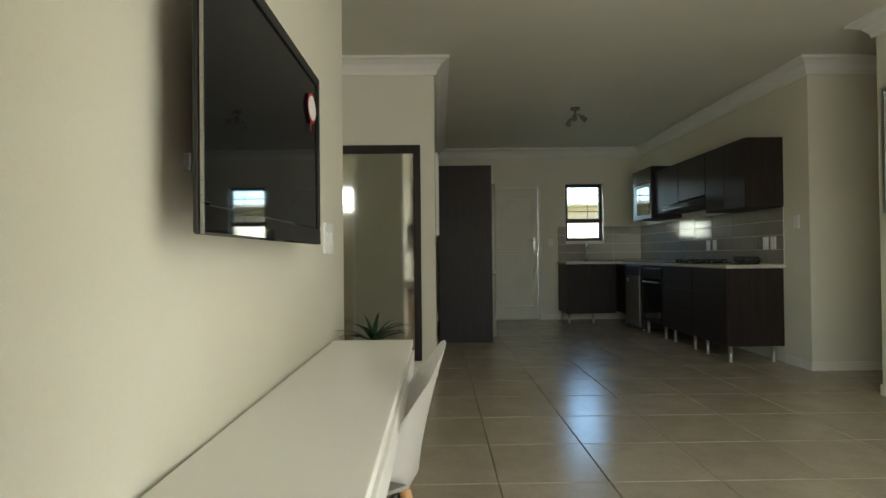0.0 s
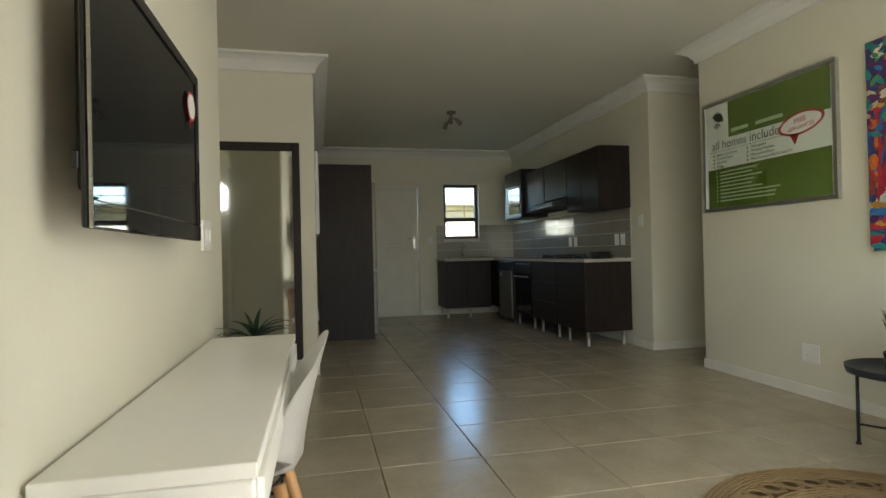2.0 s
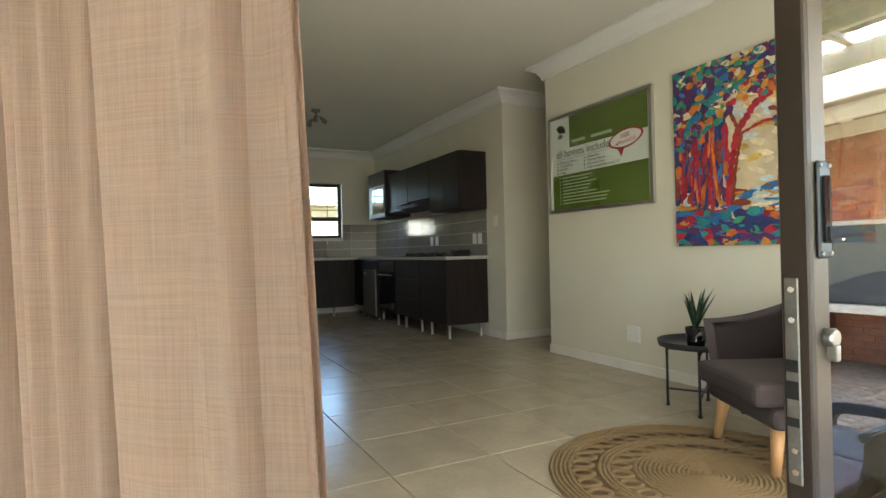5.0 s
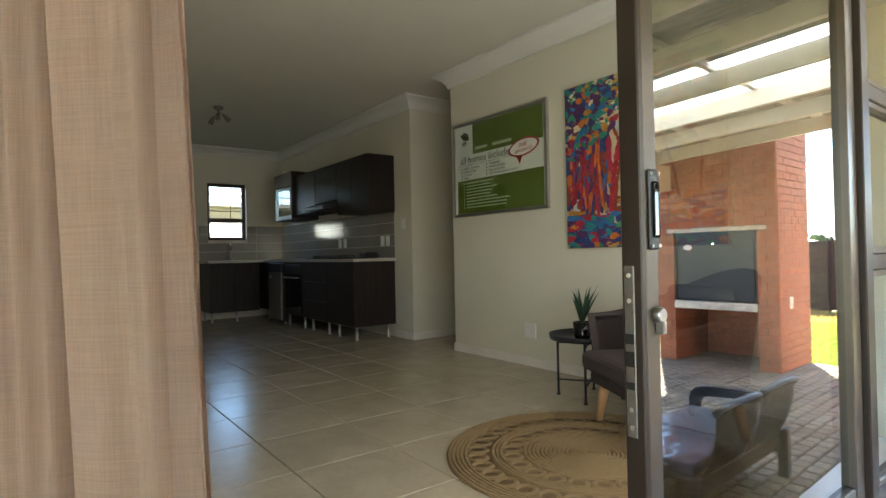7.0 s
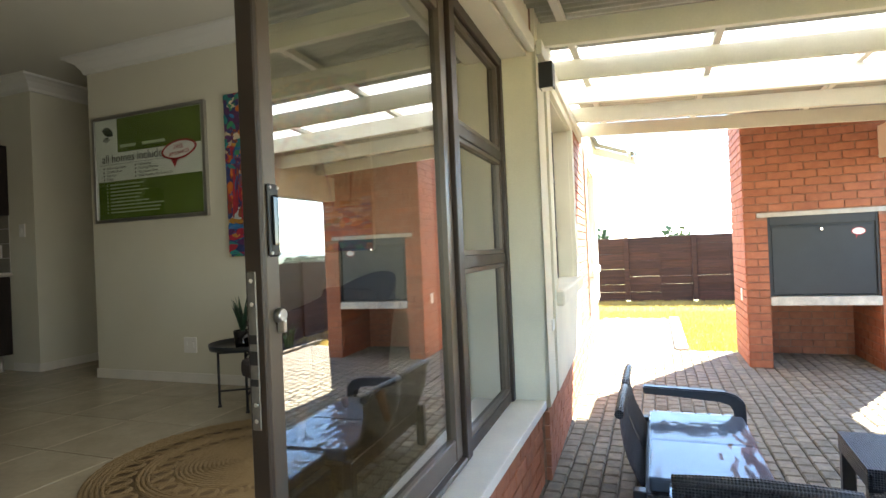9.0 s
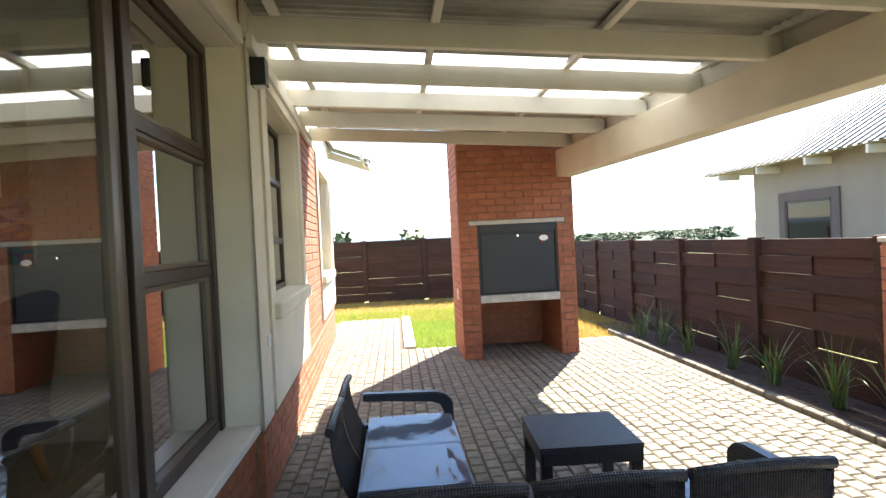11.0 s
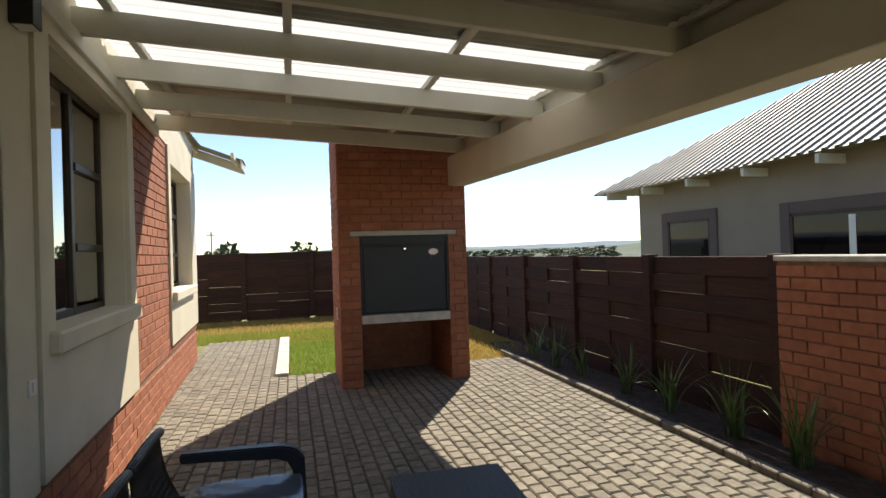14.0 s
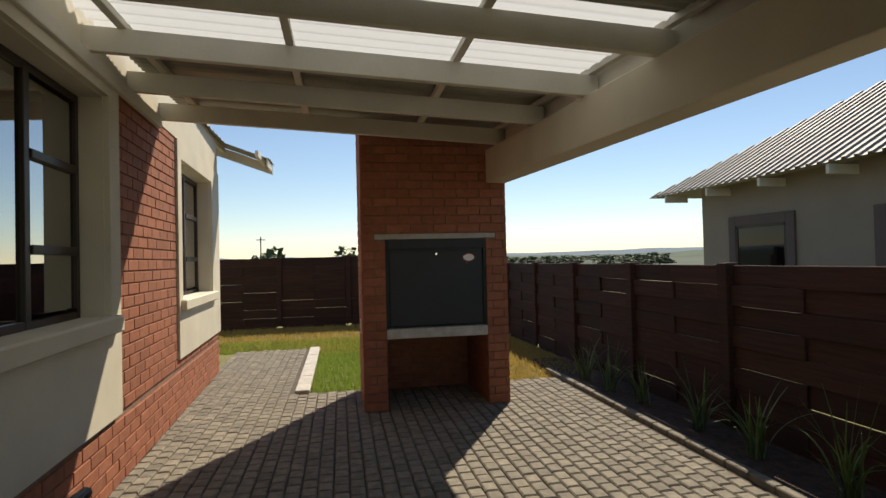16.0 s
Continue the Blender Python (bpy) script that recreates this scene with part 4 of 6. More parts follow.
def dab(color, x, z, w, h, tilt, layer):
    bm = strokes[color]
    c, s = math.cos(tilt), math.sin(tilt)
    n = 9
    ring = []
    for k in range(n):
        a = math.tau * k / n
        r = rp.uniform(0.75, 1.15)
        px, pz = w * r * math.cos(a), h * r * math.sin(a)
        X, Z = x + px * c - pz * s, z + px * s + pz * c
        ring.append(bm.verts.new((-0.0355 - layer * 0.0005 - rp.uniform(0, 0.0002), -max(-PS + 0.004, min(PS - 0.004, X)), max(-PS + 0.004, min(PS - 0.004, Z)))))
    bm.faces.new(ring)


def trunk(color, pts, w, layer):
    for (x0, z0), (x1, z1) in zip(pts, pts[1:]):
        n = 4
        for k in range(n):
            f = (k + 0.5) / n
            L = math.hypot(x1 - x0, z1 - z0)
            dab(color, x0 + (x1 - x0) * f, z0 + (z1 - z0) * f, L / n * 0.75, w, math.atan2(z1 - z0, x1 - x0), layer)


for _ in range(70):   # dark ground of the canopy and of the water
    dab(rp.choice(("plum", "navy", "plum")), rp.uniform(-0.6, 0.6), rp.uniform(0.36, 0.6), rp.uniform(0.06, 0.12), rp.uniform(0.04, 0.07), rp.uniform(-0.4, 0.4), 0.4)
    dab(rp.choice(("plum", "navy", "blue", "teal")), rp.uniform(-0.6, 0.6), rp.uniform(-0.6, -0.42), rp.uniform(0.08, 0.14), rp.uniform(0.03, 0.06), rp.uniform(-0.1, 0.1), 0.4)
    dab(rp.choice(("plum", "rust", "navy")), rp.uniform(-0.6, -0.25), rp.uniform(-0.35, 0.3), rp.uniform(0.04, 0.07), rp.uniform(0.06, 0.12), rp.uniform(-0.2, 0.2), 0.4)
for _ in range(60):   # pale light between the trees
    dab(rp.choice(("cream", "cream", "gold", "sky")), rp.uniform(-0.2, 0.58), rp.uniform(-0.3, 0.35), rp.uniform(0.04, 0.09), rp.uniform(0.015, 0.035), rp.uniform(-0.4, 0.4), 1)
for _ in range(150):  # water and bank
    z = rp.uniform(-0.6, -0.25)
    col = rp.choice(("navy", "blue", "plum", "teal", "crimson")) if z < -0.36 else rp.choice(("blue", "sky", "cream", "ochre", "rust"))
    dab(col, rp.uniform(-0.6, 0.6), z, rp.uniform(0.04, 0.11), rp.uniform(0.012, 0.035), rp.uniform(-0.15, 0.15), 2)
for _ in range(40):
    dab(rp.choice(("cream", "sky", "blue")), rp.uniform(0.0, 0.5), rp.uniform(-0.42, -0.3), rp.uniform(0.05, 0.1), 0.012, 0, 3)
for _ in range(110):
    dab(rp.choice(("navy", "plum", "crimson", "rust", "orange", "blue")), rp.uniform(-0.6, -0.2), rp.uniform(-0.3, 0.2), rp.uniform(0.012, 0.03), rp.uniform(0.04, 0.1), rp.uniform(-0.2, 0.2), 3)
for x in (-0.54, -0.46, -0.4, -0.32, -0.27):
    trunk(rp.choice(("rust", "crimson", "orange")), [(x, -0.3), (x + rp.uniform(-0.03, 0.03), 0.0), (x + rp.uniform(-0.05, 0.05), 0.3)], 0.012, 4)
trunk("crimson", [(-0.2, -0.34), (-0.17, -0.1), (-0.13, 0.1), (-0.02, 0.24), (0.14, 0.34)], 0.028, 5)
trunk("rust", [(-0.17, -0.34), (-0.14, -0.1), (-0.1, 0.08), (-0.18, 0.26)], 0.014, 6)
trunk("crimson", [(-0.13, 0.08), (0.05, 0.14), (0.2, 0.12)], 0.012, 5)
trunk("plum", [(0.3, -0.28), (0.27, -0.1), (0.22, 0.04)], 0.012, 5)
trunk("rust", [(0.12, -0.26), (0.13, -0.12), (0.19, 0.0)], 0.008, 5)
trunk("rust", [(0.44, -0.25), (0.46, -0.02), (0.4, 0.12)], 0.008, 5)
for _ in range(430):  # canopy
    x = rp.uniform(-0.6, 0.6)
    low = 0.42 - 0.5 * max(0, -x - 0.05) - 0.22 * max(0, x - 0.3)
    z = rp.uniform(low - 0.12, 0.6)
    dab(rp.choice(("teal", "green", "crimson", "orange", "plum", "navy", "ochre", "blue", "teal", "plum", "cream")), x, z, rp.uniform(0.02, 0.045), rp.uniform(0.012, 0.03), rp.uniform(-0.9, 0.9), 6 + rp.randint(0, 2))
for _ in range(45):
    dab(rp.choice(("plum", "teal", "rust")), rp.uniform(0.1, 0.4), rp.uniform(0.08, 0.2), rp.uniform(0.015, 0.035), rp.uniform(0.01, 0.02), rp.uniform(-0.6, 0.6), 7)
for _ in range(60):
    dab(rp.choice(("crimson", "teal", "green", "navy", "plum", "ochre", "orange")), rp.uniform(-0.6, 0.6), rp.uniform(-0.6, -0.38), rp.uniform(0.025, 0.05), rp.uniform(0.015, 0.03), rp.uniform(-0.5, 0.5), 4)
for k, bm in strokes.items():
    tagged(part("paint_layer", bm, material("oil_paint_" + k, PAINT[k], 0.5, vary=0.18, scale=25, bump=0.4, bump_scale=140, piece=0.18, bump_dist=0.001), pt, k + " palette-knife strokes"), kind="stuff")

# armchair: low tub shape on splayed beech legs; it faces -x in its own frame
arm = thing("armchair", 2.9, 1.56, 0.0, "dark brown upholstered tub armchair on beech legs", "armchair", rz=-28)


def tub(u, v):
    """The wrap-round back and arms: u runs from one arm's front round the back to the other's, v up."""
    a = (u - 0.5) * 2
    ang = a * radians(118)
    ex, ey = 0.36, 0.35
    x, y = ex * math.cos(ang), ey * math.sin(ang)
    if abs(a) > 0.62:
        k = (abs(a) - 0.62) / 0.38
        x = ex * math.cos(radians(118 * 0.62)) - k * 0.34
        y = math.copysign(ey * math.sin(radians(118 * 0.62)) + 0.01 * k, a)
    top = 0.575 + 0.25 * max(0.0, math.cos(a * math.pi / 2)) ** 2.2
    bottom = 0.24 + 0.07 * max(0.0, -x - 0.0)
    z = bottom + (top - bottom) * v
    flare = 1 + 0.12 * v
    return (x * flare + 0.05 * v * (1 - abs(a)), y * flare, z)


shellm = grid(44, 12, tub)
bmesh.ops.solidify(shellm, geom=shellm.faces[:], thickness=0.11)
bmesh.ops.bevel(shellm, geom=[e for e in shellm.edges if len(e.link_faces) == 2 and e.calc_face_angle(0) > 1.0], offset=0.028, segments=3, affect="EDGES")
for f in shellm.faces:
    f.smooth = True
part("backrest", shellm, M["upholstery"], arm, "curved back and arms")
part("seat_base", box(-0.3, 0.3, -0.3, 0.3, 0.2, 0.29, 0.04, 3), M["upholstery"], arm)
seatc = box(-0.36, 0.24, -0.27, 0.27, 0.285, 0.39, 0.045, 4)
part("seat_cushion", seatc, M["upholstery"], arm, "thick seat cushion")
part("back_cushion", box(0.12, 0.24, -0.22, 0.22, 0.39, 0.74, 0.05, 4), M["upholstery"], arm)
for x, y, dx in ((-0.24, -0.22, -0.03), (-0.24, 0.22, -0.03), (0.22, -0.2, 0.05), (0.22, 0.2, 0.05)):
    part("leg", tube([(x, y, 0.22), (x + dx, y * 1.12, 0.0)], [0.03, 0.018], 14), M["beech"], arm, "tapered beech leg")

st = thing("side_table", 3.15, 2.26, 0.0, "round dark metal tray side table", "side table")
part("tray", lathe([(0.22, 0.37), (0.245, 0.372), (0.252, 0.405), (0.246, 0.405), (0.238, 0.382), (0.0001, 0.38)], 44), M["grey_metal"], st, "round tray with a raised rim")
for k in range(4):
    a = math.tau * (k + 0.35) / 4
    x, y = 0.2 * math.cos(a), 0.2 * math.sin(a)
    part("leg", tube([(x, y, 0.37), (x, y, 0.004)], 0.008, 10), M["grey_metal"], st)
    part("foot", lathe([(0.013, 0), (0.012, 0.012)], 12, x, y), M["black"], st)
for z in (0.1, 0.34):
    for s in (0.0, math.pi / 2):
        a = math.tau * 0.35 / 4 + s
        part("cross_bar", tube([(0.2 * math.cos(a), 0.2 * math.sin(a), z), (-0.2 * math.cos(a), -0.2 * math.sin(a), z)], 0.006, 8), M["grey_metal"], st)
potted("potted_plant", 3.04, 2.22, 0.382, 16, 0.27, 0.016, "aloe in a glossy dark pot on the side table", "black_gloss", 0.058, 0.11, 0.25, 9, (1.1, 1.5))

# braided jute rug
rug = thing("rug", 2.33, 1.62, 0.0, "round braided jute rug with an open scalloped ring", "rug")
bm = bmesh.new()
R = 0.64


def braid(bm, r, width, z):
    n = max(24, int(r * 190))
    rings = []
    for k in range(n):
        a = math.tau * k / n
        c, s = math.cos(a), math.sin(a)
        h = z + 0.004 * (k % 2)
        rings.append([bm.verts.new((q * c, q * s, hh)) for q, hh in ((r - width / 2, 0.001), (r - width * 0.35, h * 0.75), (r, h), (r + width * 0.35, h * 0.75), (r + width / 2, 0.001))])
    for k in range(n):
        a, b = rings[k], rings[(k + 1) % n]
        for i in range(4):
            bm.faces.new((a[i], a[i + 1], b[i + 1], b[i])).smooth = True


r = 0.02
while r < 0.3:
    braid(bm, r, 0.02, 0.012)
    r += 0.019
part("centre", bm, M["jute"], rug, "tight spiral braid")
for lo, hi in ((0.395, 0.45), (0.56, 0.64)):
    bm = bmesh.new()
    r = lo
    while r <= hi:
        braid(bm, r, 0.02, 0.013)
        r += 0.019
    part("braid_ring", bm, M["jute"], rug, "plain braided ring")
part("base_weave", lathe([(0.63, 0.0), (0.63, 0.002), (0.001, 0.003)], 64), M["jute_dark"], rug)
for rad, count, w in ((0.345, 22, 0.042), (0.505, 32, 0.044)):
    for k in range(count):
        a = math.tau * k / count
        bm = bmesh.new()
        nn = 18
        rings = []
        for i in range(nn):
            t = math.tau * i / nn
            rings.append([bm.verts.new(((w + q * 0.012) * math.cos(t), (w * 0.9 + q * 0.012) * math.sin(t), hh)) for q, hh in ((-1, 0.003), (0, 0.013), (1, 0.003))])
        for i in range(nn):
            p, q = rings[i], rings[(i + 1) % nn]
            for j in range(2):
                bm.faces.new((p[j], p[j + 1], q[j + 1], q[j])).smooth = True
        part("scallop", bm, M["jute"], rug, "", pose(rad * math.cos(a), rad * math.sin(a), 0.0, 0, 0, math.degrees(a)))

# curtain, gathered at the jamb and blown out through the open door
cur = thing("curtain", 0.02, 0.79, 0.0, "dusty pink linen curtain blown out through the open door", "curtain")


def drape(u, v):
    # u from the jamb to the free edge, v from hem to rod
    z = 0.05 + 2.13 * v
    k = min(1.0, max(0.0, (z - 1.35) / 0.75))
    k = k * k * (3 - 2 * k)
    x0, y0 = 0.035, -0.03
    out = (0.3375, -0.592)
    rod = (0.42, 0.0)
    ex, ey = out[0] * (1 - k) + rod[0] * k, out[1] * (1 - k) + rod[1] * k
    lean = 0.036 * (z - 0.93)
    x, y = x0 + (ex - x0) * u - lean * u, y0 + (ey - y0) * u
    nx, ny = (0.89, 0.45) if k < 0.5 else (0.0, 1.0)
    damp = min(1.0, (1 - u) * 5)
    fold = damp * 0.045 * math.sin(u * 23 + 0.5 * math.sin(z * 2.3)) if u < 0.7 else 0.0
    sway = 0.012 * math.sin(z * 1.9 + 0.6)
    deep = 0.0
    for c, w, d in ((0.725, 0.012, 0.026), (0.85, 0.011, 0.028), (0.915, 0.012, 0.006), (0.972, 0.009, 0.011), (0.79, 0.03, -0.006), (0.885, 0.018, -0.006)):
        deep += d * math.exp(-((u - c - sway) / w) ** 2)
    deep += 0.0022 * math.sin(u * 210 + 2.5 * math.sin(u * 31) + 0.5 * math.sin(z * 2.1)) * min(1.0, (1 - u) * 30)
    crease = 0.004 * math.exp(-((u - 0.945 + 0.09 * (z - 0.85)) / 0.004) ** 2) if z < 1.0 else 0.0
    x += (deep - crease) * 0.88
    y += (deep - crease) * 0.47
    return (x - abs(fold) * nx, y - fold * ny * 0.5, z)


part("cloth", grid(420, 50, drape, 0.0012), M["curtain"], cur, "soft folded linen")
part("side_hem", grid(3, 60, lambda u, v: tuple(Vector(drape(0.955 + 0.045 * u, v)) + Vector((0.0012, -0.002, 0))), 0.001), M["curtain"], cur, "stitched side hem")
rod = thing("curtain_rod", 0.02, 0.79, 2.21, "dark metal curtain rod above the sliding door", "curtain rod")
part("rod", tube([(0.0, 0, 0), (3.5, 0, 0)], 0.012, 12), M["frame"], rod)
for x in (0.1, 1.75, 3.4):
    part("bracket", box(x - 0.01, x + 0.01, -0.06, 0.012, -0.012, 0.012, 0.002, 1), M["frame"], rod)

# ---- kitchen ----
def legs(parent, pts, h=0.14):
    for x, y in pts:
        part("leg", lathe([(0.022, 0), (0.022, 0.008), (0.017, 0.012), (0.017, h), (0.024, h + 0.004)], 16, x, y), M["steel"], parent, "round steel leg")


def base_unit(name, x0, x1, y0, y1, fronts, face, label, leg_pts, z0=0.15):
    """A base cabinet; face is the side of its doors; fronts: (a, b, z0, z1) along that side."""
    t = thing(name, 0, 0, 0, label, "cabinet", "kitchen units")
    part("body", box(x0, x1, y0, y1, z0, 0.865, 0.002, 1), M["wenge"], t)
    for a, b, c, d in fronts:
        if face == "-x":
            part("door", box(x0 - 0.019, x0 - 0.001, a + 0.002, b - 0.002, c, d, 0.002, 1), M["wenge"], t, "dark laminate front")
        else:
            part("door", box(a + 0.002, b - 0.002, y0 - 0.019, y0 - 0.001, c, d, 0.002, 1), M["wenge"], t, "dark laminate front")
    legs(t, leg_pts)
    return t


FX, FY = 3.10, 8.32
base_unit("sink_cabinet", 2.31, 3.02, FY, YB - 0.01, [(2.31, 2.66, 0.155, 0.86), (2.66, 3.02, 0.155, 0.86)], "-y", "dark laminate sink cabinet under the window", [(2.35, FY + 0.05), (2.7, FY + 0.05), (2.35, 8.8)])
dw = thing("dishwasher", 3.07, 8.0, 0, "graphite-fronted dishwasher between the cabinets", "dishwasher")
part("body", box(0.0, 0.52, -0.54, 0.0, 0.03, 0.855, 0.004, 1), M["black"], dw)
part("front_panel", box(-0.025, -0.001, -0.53, -0.01, 0.06, 0.72, 0.006, 2), M["dull_steel"], dw)
part("control_panel", box(-0.028, -0.001, -0.53, -0.01, 0.725, 0.85, 0.006, 2), M["grey_metal"], dw)
part("dial", lathe([(0.025, 0), (0.022, 0.012)], 20), M["steel"], dw, m=pose(-0.028, -0.13, 0.66, 0, -90, 0))
legs(dw, [(0.05, -0.06), (0.05, -0.48)], 0.03)
base_unit("corner_cabinet", FX + 0.02, XK - 0.005, 8.005, YB - 0.01, [], "-x", "dark laminate corner cabinet", [(3.16, 8.3)])
base_unit("oven_cabinet", FX, XK - 0.005, 6.8, 7.455, [(6.8, 6.83, 0.155, 0.86), (7.4, 7.455, 0.155, 0.86)], "-x", "dark laminate oven cabinet", [(3.14, 6.86), (3.14, 7.4)])
ov = thing("oven", FX, 7.11, 0.2, "black built-in oven with a bar handle", "oven")
part("door", box(-0.025, -0.001, -0.27, 0.28, 0.0, 0.5, 0.004, 1), M["black_gloss"], ov)
part("control_panel", box(-0.025, -0.001, -0.27, 0.28, 0.505, 0.63, 0.004, 1), M["black"], ov)
part("handle", tube([(-0.06, -0.22, 0.46), (-0.06, 0.22, 0.46)], 0.008, 10), M["steel"], ov, "steel bar handle")
for y in (-0.2, 0.2):
    part("handle_post", tube([(-0.025, y, 0.46), (-0.06, y, 0.46)], 0.006, 8), M["steel"], ov)
base_unit("drawer_cabinet", FX, XK - 0.005, 6.05, 6.795, [(6.05, 6.795, 0.155, 0.385), (6.05, 6.795, 0.39, 0.62), (6.05, 6.795, 0.625, 0.86)], "-x", "dark laminate drawer cabinet", [(3.14, 6.12), (3.14, 6.6)])
base_unit("end_cabinet", FX, XK - 0.005, 5.37, 6.045, [(5.37, 6.045, 0.155, 0.86)], "-x", "dark laminate end cabinet of the counter", [(3.14, 5.42), (3.14, 5.85), (3.54, 5.42)])
ct = thing("countertop", 0, 0, 0, "pale stone worktop running round the corner", "countertop")
bm = bmesh.new()
bx(bm, 2.29, 3.62, FY - 0.03, YB - 0.002, 0.868, 0.9)
bx(bm, FX - 0.03, XK - 0.002, 5.34, FY - 0.0301, 0.868, 0.9)
part("slab", bm, M["counter"], ct)
part("sink_bowl", box(2.5, 2.93, 8.45, 8.78, 0.9, 0.904, 0.002, 1), M["steel"], ct, "inset steel sink rim")
tap = thing("tap", 2.72, 8.83, 0.9, "tall chrome swan-neck kitchen tap", "tap")
part("spout", tube([(0, 0, 0), (0, 0, 0.2)] + [(0, -0.06 + 0.06 * math.cos(a), 0.2 + 0.06 * math.sin(a)) for a in (0.4, 0.8, 1.2, 1.57, 2.0, 2.4, 2.8, 3.14)] + [(0, -0.12, 0.16)], 0.011, 12), M["chrome"], tap)
part("base", lathe([(0.025, 0), (0.024, 0.05), (0.014, 0.06)], 20), M["chrome"], tap)
part("lever", tube([(0.02, 0, 0.04), (0.07, 0, 0.07)], 0.006, 8), M["chrome"], tap)
hob = thing("gas_hob", 3.36, 6.45, 0.9, "black gas hob with four burners", "hob")
part("plate", box(-0.23, 0.2, -0.33, 0.33, 0.0, 0.008, 0.003, 1), M["black_gloss"], hob)
for x, y in ((-0.1, -0.19), (0.1, -0.19), (-0.1, 0.17), (0.1, 0.17)):
    part("burner", lathe([(0.045, 0.008), (0.045, 0.02), (0.03, 0.026)], 20, x, y), M["black"], hob)
    for s in (0, 90):
        part("pan_support", box(-0.1, 0.1, -0.005, 0.005, 0.03, 0.042, 0.002, 1), M["black"], hob, "", pose(x, y, 0, 0, 0, s))
        for e in (-0.095, 0.095):
            part("support_foot", box(e - 0.005, e + 0.005, -0.005, 0.005, 0.008, 0.03), M["black"], hob, "", pose(x, y, 0, 0, 0, s))
for k in range(4):
    part("knob", lathe([(0.016, 0.008), (0.014, 0.03)], 16, -0.2, -0.12 + 0.08 * k), M["black"], hob)
bag = thing("camera_bag", 3.4, 5.62, 0.9, "small black shoulder bag lying on the worktop", "bag")
part("bag_body", box(-0.08, 0.08, -0.13, 0.1, 0, 0.075, 0.03, 3), M["black"], bag)
part("strap", tube([(-0.06, 0.08, 0.05), (-0.1, 0.02, 0.02), (-0.12, -0.08, 0.008), (-0.08, -0.2, 0.012), (0.0, -0.24, 0.03), (0.05, -0.15, 0.05)], 0.011, 8), M["black"], bag)

up = thing("wall_cabinet", 0, 0, 0, "dark laminate wall cabinet above the counter", "wall cabinet")
part("body", box(3.28, XK - 0.005, 5.35, 6.1, 1.43, 2.07, 0.002, 1), M["wenge"], up)
for a, b in ((5.352, 5.72), (5.724, 6.098)):
    part("door", box(3.26, 3.279, a, b, 1.432, 2.068, 0.002, 1), M["wenge"], up)
uh = thing("hood_cabinet", 0, 0, 0, "dark laminate cabinet over the extractor", "wall cabinet")
part("body", box(3.28, XK - 0.005, 6.105, 6.75, 1.62, 2.07, 0.002, 1), M["wenge"], uh)
part("door", box(3.26, 3.279, 6.107, 6.748, 1.622, 2.068, 0.002, 1), M["wenge"], uh, "glossy dark front")
hd = thing("extractor_hood", 3.2, 6.43, 1.52, "slim dark cooker hood with a steel lip", "cooker hood")
bm = bmesh.new()
prof = [(-0.12, 0.0), (0.4, 0.0), (0.4, 0.095), (0.08, 0.095), (-0.12, 0.03)]
rings = [[bm.verts.new((x, y, z)) for x, z in prof] for y in (-0.32, 0.32)]
for k in range(5):
    bm.faces.new((rings[0][k], rings[0][(k + 1) % 5], rings[1][(k + 1) % 5], rings[1][k]))
for r_ in rings:
    bm.faces.new(r_)
part("canopy", bm, M["black"], hd)
part("lip", box(-0.13, -0.1, -0.32, 0.32, -0.012, 0.0, 0.003, 1), M["steel"], hd)
u3 = thing("wall_cabinet", 0, 0, 0, "dark laminate wall cabinet beside the microwave", "wall cabinet")
part("body", box(3.28, XK - 0.005, 6.755, 7.45, 1.52, 2.07, 0.002, 1), M["wenge"], u3)
part("door", box(3.26, 3.279, 6.757, 7.448, 1.522, 2.068, 0.002, 1), M["wenge"], u3)
u4 = thing("microwave_cabinet", 0, 0, 0, "dark laminate housing round a built-in microwave", "wall cabinet")
for a, b, c, d in ((7.46, 7.48, 1.47, 2.15), (8.12, 8.14, 1.47, 2.15), (7.48, 8.12, 1.47, 1.49), (7.48, 8.12, 1.95, 2.15)):
    part("panel", box(3.22, XK - 0.005, a, b, c, d, 0.002, 1), M["wenge"], u4)
mw = thing("microwave", 3.23, 7.8, 1.49, "built-in microwave with a mirrored door", "microwave")
part("body", box(0.01, 0.36, -0.31, 0.31, 0.0, 0.45, 0.004, 1), M["black"], mw)
part("trim", box(-0.008, 0.01, -0.31, 0.31, 0.0, 0.45, 0.004, 1), M["black"], mw, "dark trim frame")
part("door", box(-0.016, -0.008, -0.28, 0.17, 0.04, 0.41, 0.003, 1), M["black_gloss"], mw, "dark mirrored door")
part("control_panel", box(-0.016, -0.008, 0.175, 0.28, 0.04, 0.41, 0.003, 1), M["black"], mw)

fr = thing("refrigerator", XM + 0.03, 6.74, 0, "tall dark refrigerator housing with steel door edges", "refrigerator")
part("side_panel", box(0.0, 0.62, 0.0, 0.02, 0.0, 2.06, 0.002, 1), M["wenge"], fr, "dark laminate side panel")
part("side_panel", box(0.0, 0.62, 0.66, 0.68, 0.0, 2.06, 0.002, 1), M["wenge"], fr, "dark laminate side panel")
part("top_panel", box(0.0, 0.62, 0.02, 0.66, 2.04, 2.06, 0.002, 1), M["wenge"], fr)
part("body", box(0.02, 0.6, 0.03, 0.65, 0.04, 1.85, 0.006, 1), M["steel"], fr)
part("door", box(0.605, 0.665, 0.025, 0.655, 0.06, 0.8, 0.01, 2), M["dull_steel"], fr, "dull steel lower door")
